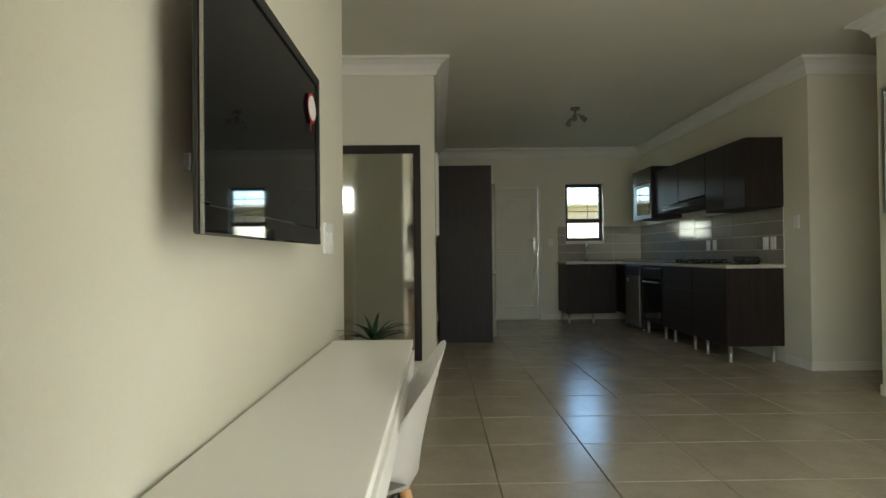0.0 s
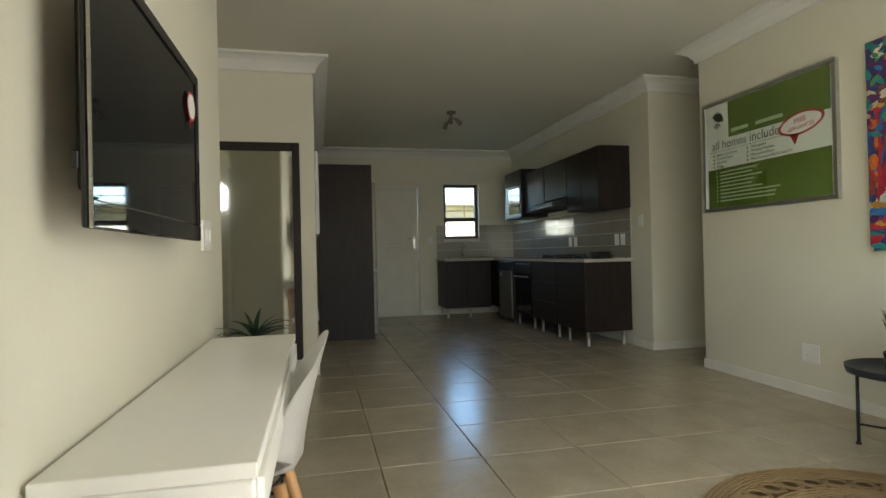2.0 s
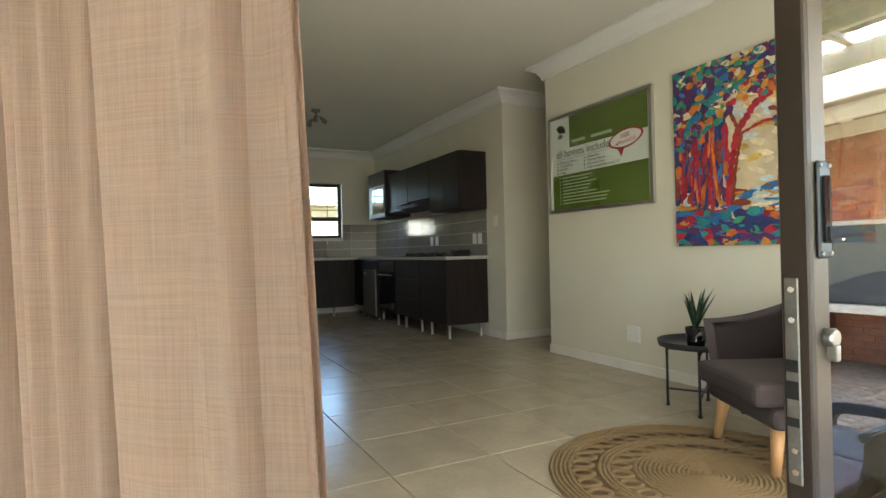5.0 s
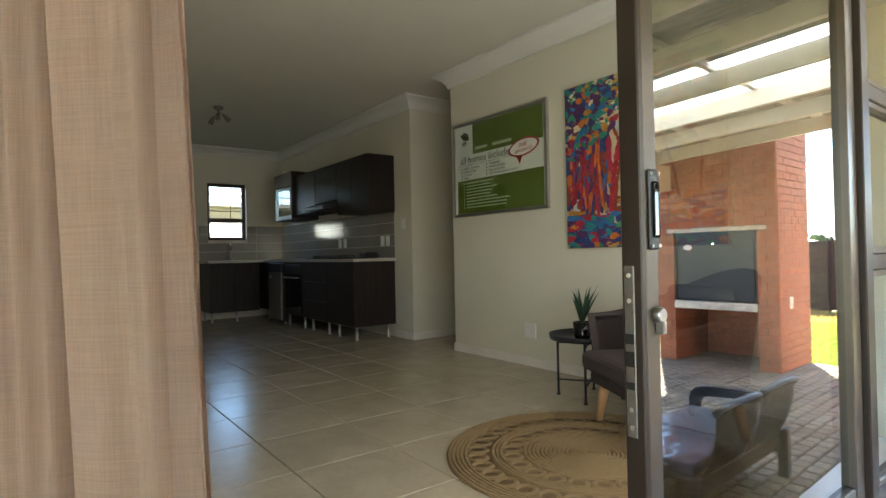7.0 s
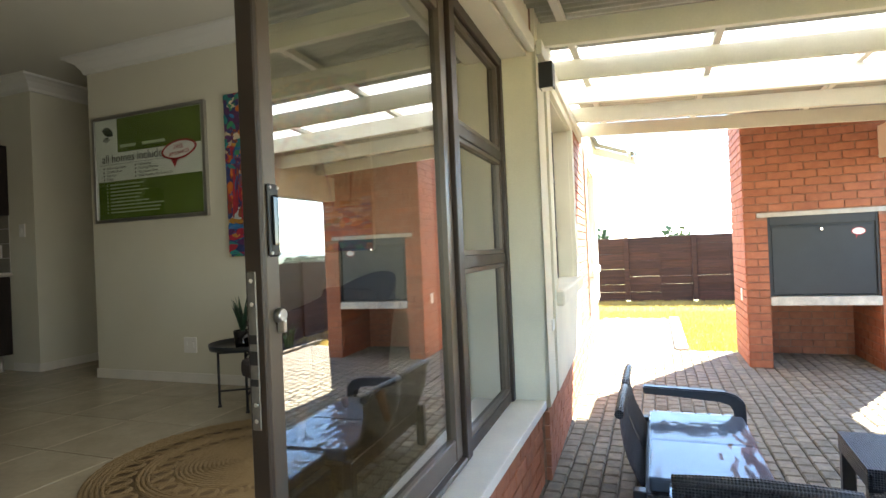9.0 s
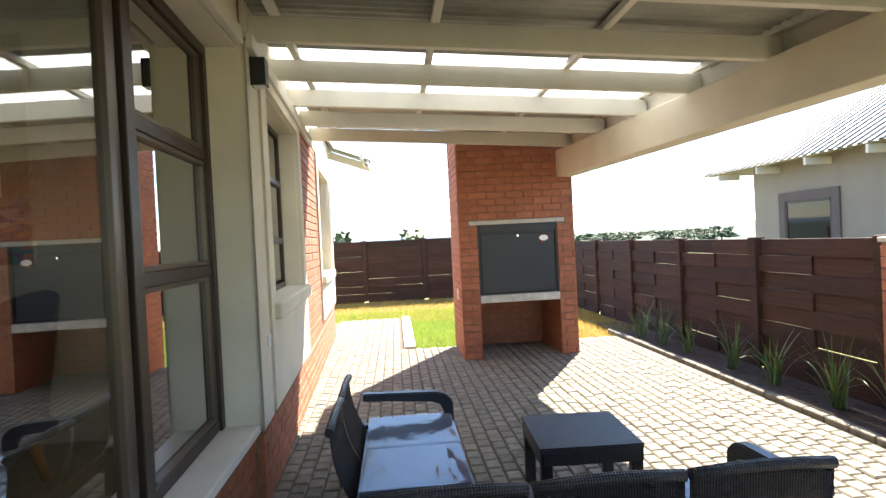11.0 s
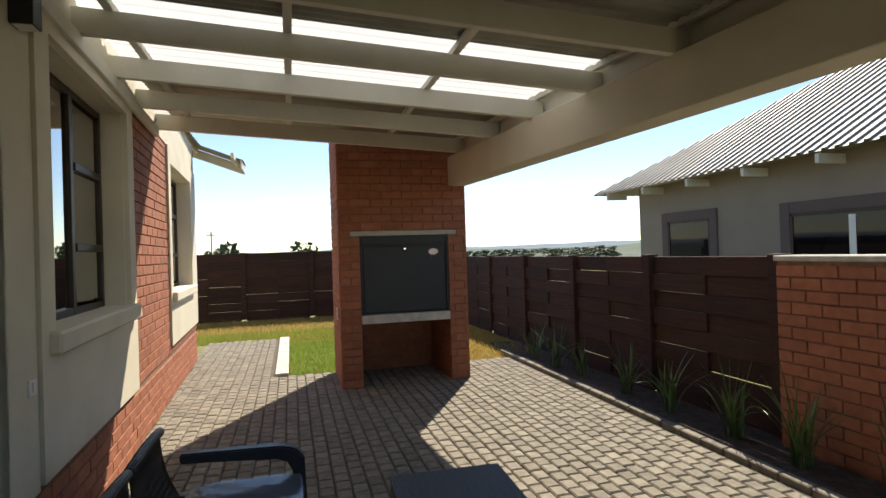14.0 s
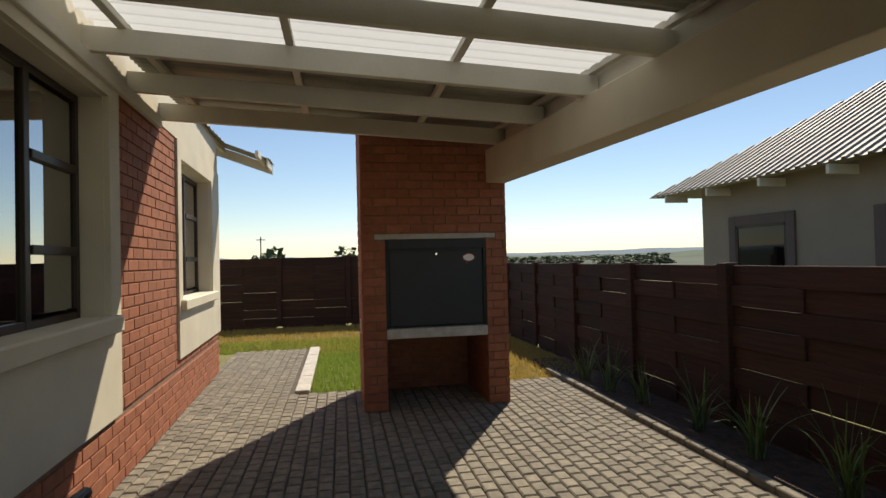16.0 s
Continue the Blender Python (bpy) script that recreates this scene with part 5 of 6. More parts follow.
part("door", box(0.605, 0.665, 0.025, 0.655, 0.815, 1.85, 0.01, 2), M["dull_steel"], fr, "dull steel upper door")

lamp = thing("ceiling_spotlight", 2.0, 6.5, CEIL, "steel spotlight cluster on the kitchen ceiling, unlit", "ceiling light")
part("base", lathe([(0.05, -0.025), (0.055, 0.0)], 24), M["dull_steel"], lamp)
part("stem", tube([(0, 0, -0.02), (0, 0, -0.08)], 0.012, 12), M["dull_steel"], lamp)
for a, tilt, dz in ((0.3, 35, -0.06), (2.3, 60, -0.09), (4.4, 45, -0.07)):
    d = Vector((math.cos(a), math.sin(a), 0))
    p = Vector((0, 0, dz))
    q = p + d * 0.06 + Vector((0, 0, -0.02))
    arm_ = part("spot_arm", tube([p, q], 0.006, 8), M["dull_steel"], lamp)
    e = q + (d * math.cos(radians(tilt)) - Vector((0, 0, 1)) * math.sin(radians(tilt))) * 0.09
    part("spot_head", tube([q, q.lerp(e, 0.4), e], [0.014, 0.024, 0.03], 16), M["dull_steel"], lamp)
for y in (6.6, 6.75, 5.5, 5.62):
    switch("wall_socket", XK - 0.012, y, 1.1, "-x", "white socket plate on the tiled splashback", "socket", 0.08, 0.12)

# ---- patio ----
setting("ground", box(-200, 400, -300, 300, PATIO - 0.6, PATIO - 0.05), M["ground"], "dry level ground", "ground")
setting("paving_bed", box(-3.0, 8.18, -3.45, 0.79, PATIO - 0.06, PATIO - 0.022), M["paver_bed"], "sandy bed under the pavers", "paving")
setting("path_bed", box(8.18, 11.4, -0.4, 0.79, PATIO - 0.06, PATIO - 0.022), M["paver_bed"], "sandy bed under the path pavers", "paving")
setting("flower_bed", box(-3.0, 9.4, -4.1, -3.53, PATIO - 0.06, PATIO - 0.015), M["soil"], "dark planted soil strip along the fence", "flower bed")
k1 = thing("path_kerb", 8.18, -0.49, PATIO - 0.03, "pale concrete edge strip beside the path", "kerb")
for k in range(4):
    part("kerb_block", box(0.8 * k, 0.8 * k + 0.79, -0.06, 0.1, 0, 0.05, 0.008, 1), M["kerb"], k1)
k2 = thing("bed_edging", -3.0, -3.53, PATIO - 0.05, "dark brick edging of the planted strip", "kerb")
for k in range(52):
    part("edging_brick", box(0.222 * k, 0.222 * k + 0.215, 0, 0.075, 0, 0.075, 0.008, 1), M["paver"], k2)

# braai: brick fireplace with a steel hood door
br = thing("brick_fireplace", 7.165, -1.84, PATIO, "face-brick barbecue fireplace with a dark steel door", "fireplace")
HW, TOPZ, DEP = 0.715, 3.3, 1.0
core = part("brickwork", box(0.0, DEP, -HW, HW, 1.65, TOPZ), M["mortar"], br, "face-brick chimney breast")
for b in ((0, DEP, -HW, -0.5, -0.06, 1.65), (0, DEP, 0.5, HW, -0.06, 1.65)):
    part("pier", box(*b), M["mortar"], br, "face-brick pier")
part("back_wall", box(DEP - 0.1, DEP, -0.5, 0.5, -0.06, 1.65), M["mortar"], br, "face-brick back of the hearth")
part("hearth_slab", box(-0.025, DEP - 0.1, -0.498, 0.498, 0.68, 0.775, 0.006, 1), M["kerb"], br, "grey concrete hearth slab")
part("lintel", box(-0.006, 0.1, -0.6, 0.6, 1.64, 1.69, 0.004, 1), M["kerb"], br, "grey concrete lintel")
dr = part("hood_door", box(0.03, 0.05, -0.49, 0.49, 0.785, 1.635, 0.003, 1), M["grey_metal"], br, "dark steel hood door")
part("door_panel", box(0.018, 0.03, -0.46, 0.46, 0.80, 1.52, 0.004, 1), M["grey_metal"], dr)
for a, b, c, d in ((-0.5, -0.475, 0.78, 1.64), (0.475, 0.5, 0.78, 1.64), (-0.475, 0.475, 1.545, 1.64)):
    part("door_frame", box(0.008, 0.04, a, b, c, d, 0.003, 1), M["grey_metal"], dr)
part("knob", lathe([(0.008, 0), (0.008, 0.012), (0.014, 0.016), (0.012, 0.026)], 16), M["chrome"], dr, "small bright knob", pose(0.018, 0.0, 1.49, 0, -90, 0))
bubble(br, Matrix.Translation((0.016, -0.33, 1.45)) @ WEST, 0.06, 0.042, False)
switch("outdoor_socket", 7.5, -1.125, 0.28, "-y", "cream weatherproof socket on the fireplace side", "socket", 0.1, 0.14).matrix_basis = pose(7.5, -1.112, 0.28, 0, 0, 180)

# pergola
RZ0, RZ1 = 2.33, 2.165     # top of the rafters at the house and at the beam
BEAM_SLOPE = 0.105          # the beam runs slightly askew to the house
pg = thing("pergola", 0, 0, 0, "white-painted timber patio roof against the house", "pergola")
beam = thing("patio_beam", 5.5, -2.535, 0, "deep plastered beam carrying the patio roof", "beam", rz=math.degrees(BEAM_SLOPE))
part("beam_body", box(-7.9, 1.68, -0.2, 0.0, 1.685, 2.015, 0.006, 1), M["plaster"], beam)
part("pillar", box(-8.1, -7.75, -0.24, 0.08, PATIO, 1.685, 0.006, 1), M["plaster"], beam)


def beam_y(x):
    return -2.535 + BEAM_SLOPE * (x - 5.5)


def rafter_z(y):
    return RZ0 + (RZ1 - RZ0) * (YF - y) / (YF + 2.45)


xs = [6.91, 6.1] + [5.315 - 0.765 * k for k in range(11)]
for x in xs:
    bm = bmesh.new()
    y0, y1 = YF + (0.1 if x > 3.6 else -0.02), beam_y(x) - 0.1
    p = [(y0, rafter_z(y0) - 0.145), (y0, rafter_z(y0)), (y1, rafter_z(y1)), (y1, rafter_z(y1) - 0.145)]
    a = [bm.verts.new((x - 0.025, y, z)) for y, z in p]
    b = [bm.verts.new((x + 0.025, y, z)) for y, z in p]
    for k in range(4):
        bm.faces.new((a[k], a[(k + 1) % 4], b[(k + 1) % 4], b[k]))
    bm.faces.new(a[::-1])
    bm.faces.new(b)
    bmesh.ops.bevel(bm, geom=bm.edges[:], offset=0.003, segments=1, affect="EDGES")
    rf = part("rafter", bm, M["pergola"], pg, "white-painted rafter")
    part("hanger", box(x + 0.026, x + 0.032, beam_y(x) - 0.03, beam_y(x) + 0.03, 2.016, 2.09, 0.001, 1), M["dull_steel"], rf, "small galvanised hanger")
part("edge_purlin", box(-7.9, 1.55, -0.09, -0.04, rafter_z(-2.45), rafter_z(-2.45) + 0.045, 0.003, 1), M["pergola"], pg, "white-painted purlin over the beam", pose(5.5, -2.535, 0, 0, 0, math.degrees(BEAM_SLOPE)))
part("closing_board", box(-7.9, 1.5, -0.135, -0.112, 2.016, 2.205, 0.003, 1), M["pergola"], pg, "white-painted closing board over the beam", pose(5.5, -2.535, 0, 0, 0, math.degrees(BEAM_SLOPE)))
for y in (0.3, -0.64, -1.68):
    z = rafter_z(y)
    part("purlin", box(-2.5, 7.0, y - 0.025, y + 0.025, z, z + 0.045, 0.003, 1), M["pergola"], pg, "white-painted purlin")
part("wall_plate", box(-2.5, 3.6, YF - 0.06, YF - 0.021, 2.1, 2.19, 0.004, 1), M["pergola"], pg)
part("wall_plate", box(3.66, 6.83, YF - 0.06, YF - 0.021, 2.1, 2.19, 0.004, 1), M["pergola"], pg, m=SKEW)


def corrugated(x0, x1, pitch=0.076, amp=0.009):
    n = int((x1 - x0) / pitch * 6)
    def f(u, v):
        x = x0 + (x1 - x0) * u
        y = 0.49 + (beam_y(x) - 0.14 - 0.49) * v
        return (x, y, rafter_z(y) + 0.058 + amp * math.sin(x * math.tau / pitch))
    return grid(n, 6, f)


for x0, x1, m_ in ((-2.5, -0.9, "sheet"), (-0.95, 0.6, "sheet"), (0.55, 1.5, "sheet"), (1.48, 3.05, "sheet"), (3.0, 4.45, "sheet"), (4.43, 5.57, "clear_sheet"), (5.55, 7.12, "sheet")):
    part("roof_sheet", corrugated(x0, x1) if m_ == "sheet" else corrugated(x0, x1, 0.13, 0.02), M[m_], pg, "clear corrugated sheet" if m_ != "sheet" else "weathered corrugated sheet")

wl = thing("wall_light", 3.79, YF - 0.05, 2.0, "dark box-shaped outdoor wall light", "wall light")
part("housing", box(-0.045, 0.045, -0.09, 0, -0.08, 0.08, 0.006, 2), M["grey_metal"], wl)
part("lens", box(-0.035, 0.035, -0.08, -0.012, -0.084, -0.08), M["white_plastic"], wl)
switch("outdoor_socket", 3.87, YF - 0.048, 0.42, "-y", "grey weatherproof socket on the plaster", "socket", 0.07, 0.07)

# eave of the house beyond the pergola
ev = thing("house_roof", 0, 0, 0, "corrugated house roof with painted fascia", "roof")


def house_sheet(x0, x1, y0):
    return grid(int((x1 - x0) * 22), 2, lambda u, v: (x0 + (x1 - x0) * u, y0 + (9.6 - y0) * v, 2.56 + 0.36 * (y0 + (9.6 - y0) * v - YF) + 0.012 * math.sin((x0 + (x1 - x0) * u) * math.tau / 0.2)))


part("roof_sheet", house_sheet(9.72, 10.3, 0.02), M["roof"], ev)
part("roof_sheet", house_sheet(-2.9, 9.72, 0.6), M["roof"], ev)
part("fascia", box(9.72, 10.27, 0.04, 0.062, 2.27, 2.38, 0.003, 1), M["pergola"], ev)
bm = bmesh.new()
v = [bm.verts.new(p) for p in ((10.24, 0.04, 2.24), (10.24, 4.0, 3.66), (10.24, 4.0, 3.8), (10.24, 0.04, 2.38), (10.27, 0.04, 2.24), (10.27, 4.0, 3.66), (10.27, 4.0, 3.8), (10.27, 0.04, 2.38))]
for f in ((0, 1, 2, 3), (7, 6, 5, 4), (0, 4, 5, 1), (3, 2, 6, 7), (0, 3, 7, 4), (1, 5, 6, 2)):
    bm.faces.new([v[i] for i in f])
part("barge_board", bm, M["pergola"], ev)
for y in (0.12, 0.7, 1.3):
    part("outrigger", box(9.4, 10.24, y, y + 0.04, 2.32 + 0.36 * (y - 0.04), 2.4 + 0.36 * (y - 0.04), 0.002, 1), M["pergola"], ev)

# ---- patio furniture ----
def lounge(name, label, seats, w, x, y, rz, arms):
    """Rattan-look settee; its back lies along local +y, it faces -y."""
    t = thing(name, x, y, PATIO, label, "outdoor sofa", "patio lounge set", rz)
    L = seats * w + 0.12
    for sx in arms:
        cx = sx * (L / 2 - 0.03)
        prof = [(-0.33, 0.0), (-0.27, 0.0), (-0.262, 0.36), (-0.235, 0.41), (-0.18, 0.43), (0.27, 0.45), (0.27, 0.5), (-0.2, 0.485), (-0.27, 0.465), (-0.315, 0.42)]
        bm = bmesh.new()
        ra = [[bm.verts.new((cx + e, y_, z_)) for y_, z_ in prof] for e in (-0.032, 0.032)]
        for k in range(len(prof)):
            bm.faces.new((ra[0][k], ra[0][(k + 1) % len(prof)], ra[1][(k + 1) % len(prof)], ra[1][k]))
        for q in ra:
            bm.faces.new(q)
        bmesh.ops.bevel(bm, geom=bm.edges[:], offset=0.008, segments=2, affect="EDGES")
        part("arm", bm, M["resin"], t, "moulded charcoal armrest and leg")
    for sx in (-1, 1):
        cx = sx * (L / 2 - 0.03)
        part("leg", box(cx - 0.03, cx + 0.03, 0.24, 0.3, 0.0, 0.3, 0.006, 1), M["resin"], t)
        part("side_panel", box(cx - 0.015, cx + 0.015, -0.26, 0.24, 0.14, 0.28, 0.006, 1), M["wicker"], t)
        if sx not in arms:
            part("leg", box(cx - 0.03, cx + 0.03, -0.3, -0.24, 0.0, 0.2, 0.006, 1), M["resin"], t)
    part("seat_frame", box(-L / 2 + 0.05, L / 2 - 0.05, -0.3, 0.26, 0.18, 0.275, 0.012, 2), M["wicker"], t, "woven charcoal seat frame")
    for k in range(seats):
        a = -L / 2 + 0.06 + k * w
        lean = lambda u, v, a=a: (a + 0.008 + (w - 0.016) * u, 0.24 + 0.11 * v + 0.03 * math.sin(v * math.pi), 0.25 + 0.385 * v - 0.012 * (2 * u - 1) ** 2 * v)
        bm = grid(8, 8, lean)
        bmesh.ops.solidify(bm, geom=bm.faces[:], thickness=0.035)
        part("backrest", bm, M["wicker"], t, "woven charcoal back panel")
        part("back_rim", tube([lean(u, 1.0) for u in (0, 0.25, 0.5, 0.75, 1)], 0.022, 8), M["wicker"], t)
        cb = box(a + 0.006, a + w - 0.006, -0.3, 0.23, 0.275, 0.345, 0.022, 3)
        cush = part("seat_cushion", cb, M["cushion"], t, "blue-grey seat cushion in clear wrap")
        bm = grid(30, 30, lambda u, v, a=a: (a + 0.004 + (w - 0.008) * u, -0.303 + 0.536 * v, 0.3485 + 0.0042 * noise.noise(Vector((u * 3 + x, v * 22, 0))) + 0.0022 * noise.noise(Vector((u * 14, v * 50 + x, 3)))))
        wr = part("plastic_wrap", bm, M["wrap"], cush, "crinkled clear plastic")
        wr.visible_shadow = False
    return t


lounge("patio_sofa", "charcoal rattan two-seat sofa with wrapped cushions", 2, 0.54, 3.53, -0.345, 0, (1,))
lounge("patio_sofa", "charcoal rattan three-seat sofa with wrapped cushions", 3, 0.55, 2.64, -1.02, 90, (-1,))
tb = thing("patio_table", 3.48, -1.30, PATIO, "square charcoal rattan coffee table", "coffee table", "patio lounge set", -3)
part("tabletop", box(-0.27, 0.27, -0.27, 0.27, 0.36, 0.385, 0.006, 2), M["wicker"], tb, "woven-look top")
for a, b, c, d in ((-0.265, 0.265, -0.268, -0.25), (-0.265, 0.265, 0.25, 0.268), (-0.268, -0.25, -0.25, 0.25), (0.25, 0.268, -0.25, 0.25)):
    part("apron", box(a, b, c, d, 0.29, 0.36, 0.003, 1), M["wicker"], tb, "pierced woven apron")
for x in (-0.235, 0.235):
    for y in (-0.235, 0.235):
        part("leg", box(x - 0.03, x + 0.03, y - 0.03, y + 0.03, 0, 0.36, 0.006, 1), M["resin"], tb)

# ---- fences, bed plants ----
def fence_run(name, place, bays, step, height, label):
    """Woven timber panels between posts; place: pose whose x runs along the fence."""
    f = thing(name, 0, 0, 0, label, "fence")
    f.matrix_basis = place
    rng = random.Random(bays)
    n = 8
    ph = height / n
    for k in range(bays + 1):
        part("post", box(k * step - 0.06, k * step + 0.06, -0.06, 0.06, 0, height + 0.02, 0.006, 1), M["fence"], f, "dark stained post")
    half = (step - 0.12) / 2
    meshes = [mesh_of("slat", box(0, half + 0.02, -0.011, 0.011, g, ph - g, 0.004, 1), M["fence"]) for g in (-0.004, -0.002, 0.0006, 0.0016)]
    for k in range(bays):
        part("gravel_board", box(k * step + 0.06, (k + 1) * step - 0.06, -0.016, 0.016, -0.08, 0.012, 0.004, 1), M["fence"], f)
        part("batten", box(k * step + step / 2 - 0.02, k * step + step / 2 + 0.02, -0.012, 0.012, 0.02, height - 0.01, 0.003, 1), M["fence"], f)
        for j in range(n):
            for h in range(2):
                ob = new("slat", rng.choice(meshes))
                ob.parent = f
                bow = 0.01 if (j + h) % 2 else -0.01
                ob.matrix_basis = pose(k * step + 0.06 + h * (half - 0.02), bow + rng.uniform(-0.004, 0.004), j * ph + rng.uniform(-0.002, 0.002), rng.uniform(-0.8, 0.8), 0, rng.uniform(-0.5, 0.5))
    return f


fence_run("timber_fence", pose(4.42, -4.1, PATIO), 7, 1.53, 1.33, "dark stained woven timber fence along the planted strip")
fence_run("timber_fence", pose(14.9, 3.6, PATIO, 0, 0, -90), 5, 1.56, 1.55, "dark stained timber fence across the lawn")
fill = tagged(new("wall_garden", mesh_of("wall_garden", box(-3.0, 4.3, -4.15, -3.95, PATIO - 0.1, 0.8), M["mortar"])), "face-brick garden wall with a concrete coping", "wall", kind="structure")
part("coping", box(-3.0, 4.32, -4.17, -3.93, 0.8, 0.84, 0.006, 1), M["kerb"], fill, "pale concrete coping")

rl = random.Random(21)
BED = ((3.33, -3.72, 34, 0.55, 1), (3.98, -3.75, 30, 0.62, 0.5), (4.57, -3.78, 28, 0.6, 0.3), (5.3, -3.78, 24, 0.5, 0.2), (5.95, -3.78, 22, 0.5, 0.3), (6.8, -3.78, 20, 0.48, 0.5),
       (7.33, -3.72, 20, 0.5, 0.3), (7.9, -3.7, 22, 0.5, 0.6), (2.6, -3.78, 24, 0.5, 0.6))
for x, y, n, hgt, stiff in BED:
    pl = thing("strap_leaf_plant", x, y, PATIO - 0.016, "clump of long green strap leaves in the planted strip", "plant", "bed plants")
    for k in range(n):
        bm = bmesh.new()
        blade_leaf(bm, (rl.uniform(-0.06, 0.06), rl.uniform(-0.05, 0.05), 0), rl.uniform(0, math.tau), hgt * rl.uniform(0.6, 1.25), rl.uniform(0.005, 0.009), rl.uniform(1.18 + 0.15 * stiff, 1.52), rl.uniform(0.05, 2.2 - 1.8 * stiff), rl.uniform(-0.5, 0.5), 8)
        part("leaf", bm, M["leaf"], pl)
dp = thing("down_pipe", 8.2, -2.62, PATIO, "short white plastic drain pipe at the paving", "pipe")
part("pipe", tube([(0, 0, 0.0), (0, 0, 0.1), (0.03, -0.03, 0.14), (0.1, -0.1, 0.14)], 0.028, 12), M["white_plastic"], dp)

# ---- lawn ----
def tufts(name, mat, count, spots, hmin, hmax, label, seed):
    rng = np.random.default_rng(seed)
    pts = spots(rng, count)
    n = len(pts)
    ang = rng.uniform(0, math.tau, n)
    h = rng.uniform(hmin, hmax, n)
    w = rng.uniform(0.004, 0.009, n)
    lean = rng.uniform(0, 0.7, n)
    c, s = np.cos(ang), np.sin(ang)
    base = np.column_stack([pts, np.full(n, PATIO - 0.05)])
    v = np.empty((n, 3, 3))
    v[:, 0] = base + np.column_stack([-s * w, c * w, np.zeros(n)])
    v[:, 1] = base + np.column_stack([s * w, -c * w, np.zeros(n)])
    v[:, 2] = base + np.column_stack([c * h * lean, s * h * lean, h])
    me = bpy.data.meshes.new(name)
    me.from_pydata(v.reshape(-1, 3).tolist(), [], np.arange(3 * n).reshape(-1, 3).tolist())
    me.materials.append(mat)
    return tagged(new(name, me), label, "grass", kind="stuff")


def lawn_spots(x0, x1, y0, y1):
    def f(rng, n):
        p = np.column_stack([rng.uniform(x0, x1, n), rng.uniform(y0, y1, n)])
        keep = ~((p[:, 0] < 11.45) & (p[:, 1] > -0.5)) & ~((p[:, 0] < 8.25) & (p[:, 1] > -2.6))
        return p[keep]
    return f


tufts("lawn", M["grass"], 60000, lawn_spots(8.2, 12.6, -2.6, 3.4), 0.03, 0.075, "short green lawn beside the path", 3)
tufts("dry_lawn", M["straw"], 30000, lawn_spots(10.8, 14.8, -4.0, 3.5), 0.03, 0.08, "sun-dried yellow grass near the fence", 4)
tufts("dry_grass", M["straw"], 9000, lawn_spots(8.25, 11.5, -4.0, -2.6), 0.03, 0.08, "dry yellow grass beside the fence", 5)

# ---- beyond the garden ----
def roof_house(name, x0, x1, y_wall, y_back, z_eave, z_ridge, label):
    """A plastered bungalow with a ribbed hipped roof; its front looks to +y."""
    t = thing(name, 0, 0, 0, label, "house")
    part("wall", box(x0, x1, y_back, y_wall, PATIO - 0.05, z_eave + 0.05), M["neighbour"], t, "beige plastered wall")
    ye, yr, xe = y_wall + 0.55, (y_wall + y_back) / 2 - 0.4, x1 + 1.1
    run = 3.6
    bm = bmesh.new()
    pitch = 0.2
    n = int((xe - x0) / pitch)
    for k in range(n):
        xa = x0 + pitch * k
        for c0, c1, up_ in ((0.0, 0.13, 0.0), (0.13, 0.2, 0.035)):
            a, b = xa + c0, xa + c1
            q = []
            for x, f in ((a, 0), (b, 0), (b, 1), (a, 1)):
                far = 1.0 if x < xe - run else max(0.0, (xe - x) / run)
                q.append((x, ye + (yr - ye) * far * f, z_eave + (z_ridge - z_eave) * far * f + up_))
            bm.faces.new([bm.verts.new(p) for p in q])
        for x in (xa + 0.13, xa + 0.2):
            far = 1.0 if x < xe - run else max(0.0, (xe - x) / run)
            q = [(x, ye, z_eave), (x, ye, z_eave + 0.035), (x, ye + (yr - ye) * far, z_eave + (z_ridge - z_eave) * far + 0.035), (x, ye + (yr - ye) * far, z_eave + (z_ridge - z_eave) * far)]
            bm.faces.new([bm.verts.new(p) for p in q])
    part("roof", bm, M["roof"], t, "pale ribbed metal roof")
    bm = bmesh.new()
    bm.faces.new([bm.verts.new(p) for p in ((xe, ye, z_eave), (xe, 2 * yr - ye, z_eave), (xe - run, yr, z_ridge))])
    bm.faces.new([bm.verts.new(p) for p in ((x0, yr, z_ridge), (xe - run, yr, z_ridge), (xe, 2 * yr - ye, z_eave), (x0, 2 * yr - ye, z_eave))])
    part("roof_hip", bm, M["roof"], t)
    x = x1 + 0.5
    while x > x0:
        part("rafter_end", box(x - 0.03, x + 0.03, y_wall, ye - 0.03, z_eave - 0.16, z_eave - 0.02, 0.004, 1), M["pergola"], t, "white rafter end")
        x -= 1.35
    return t


nb = roof_house("neighbour_house", 1.0, 12.2, -8.4, -15.0, 2.2, 4.67, "beige neighbouring bungalow with a ribbed metal roof")


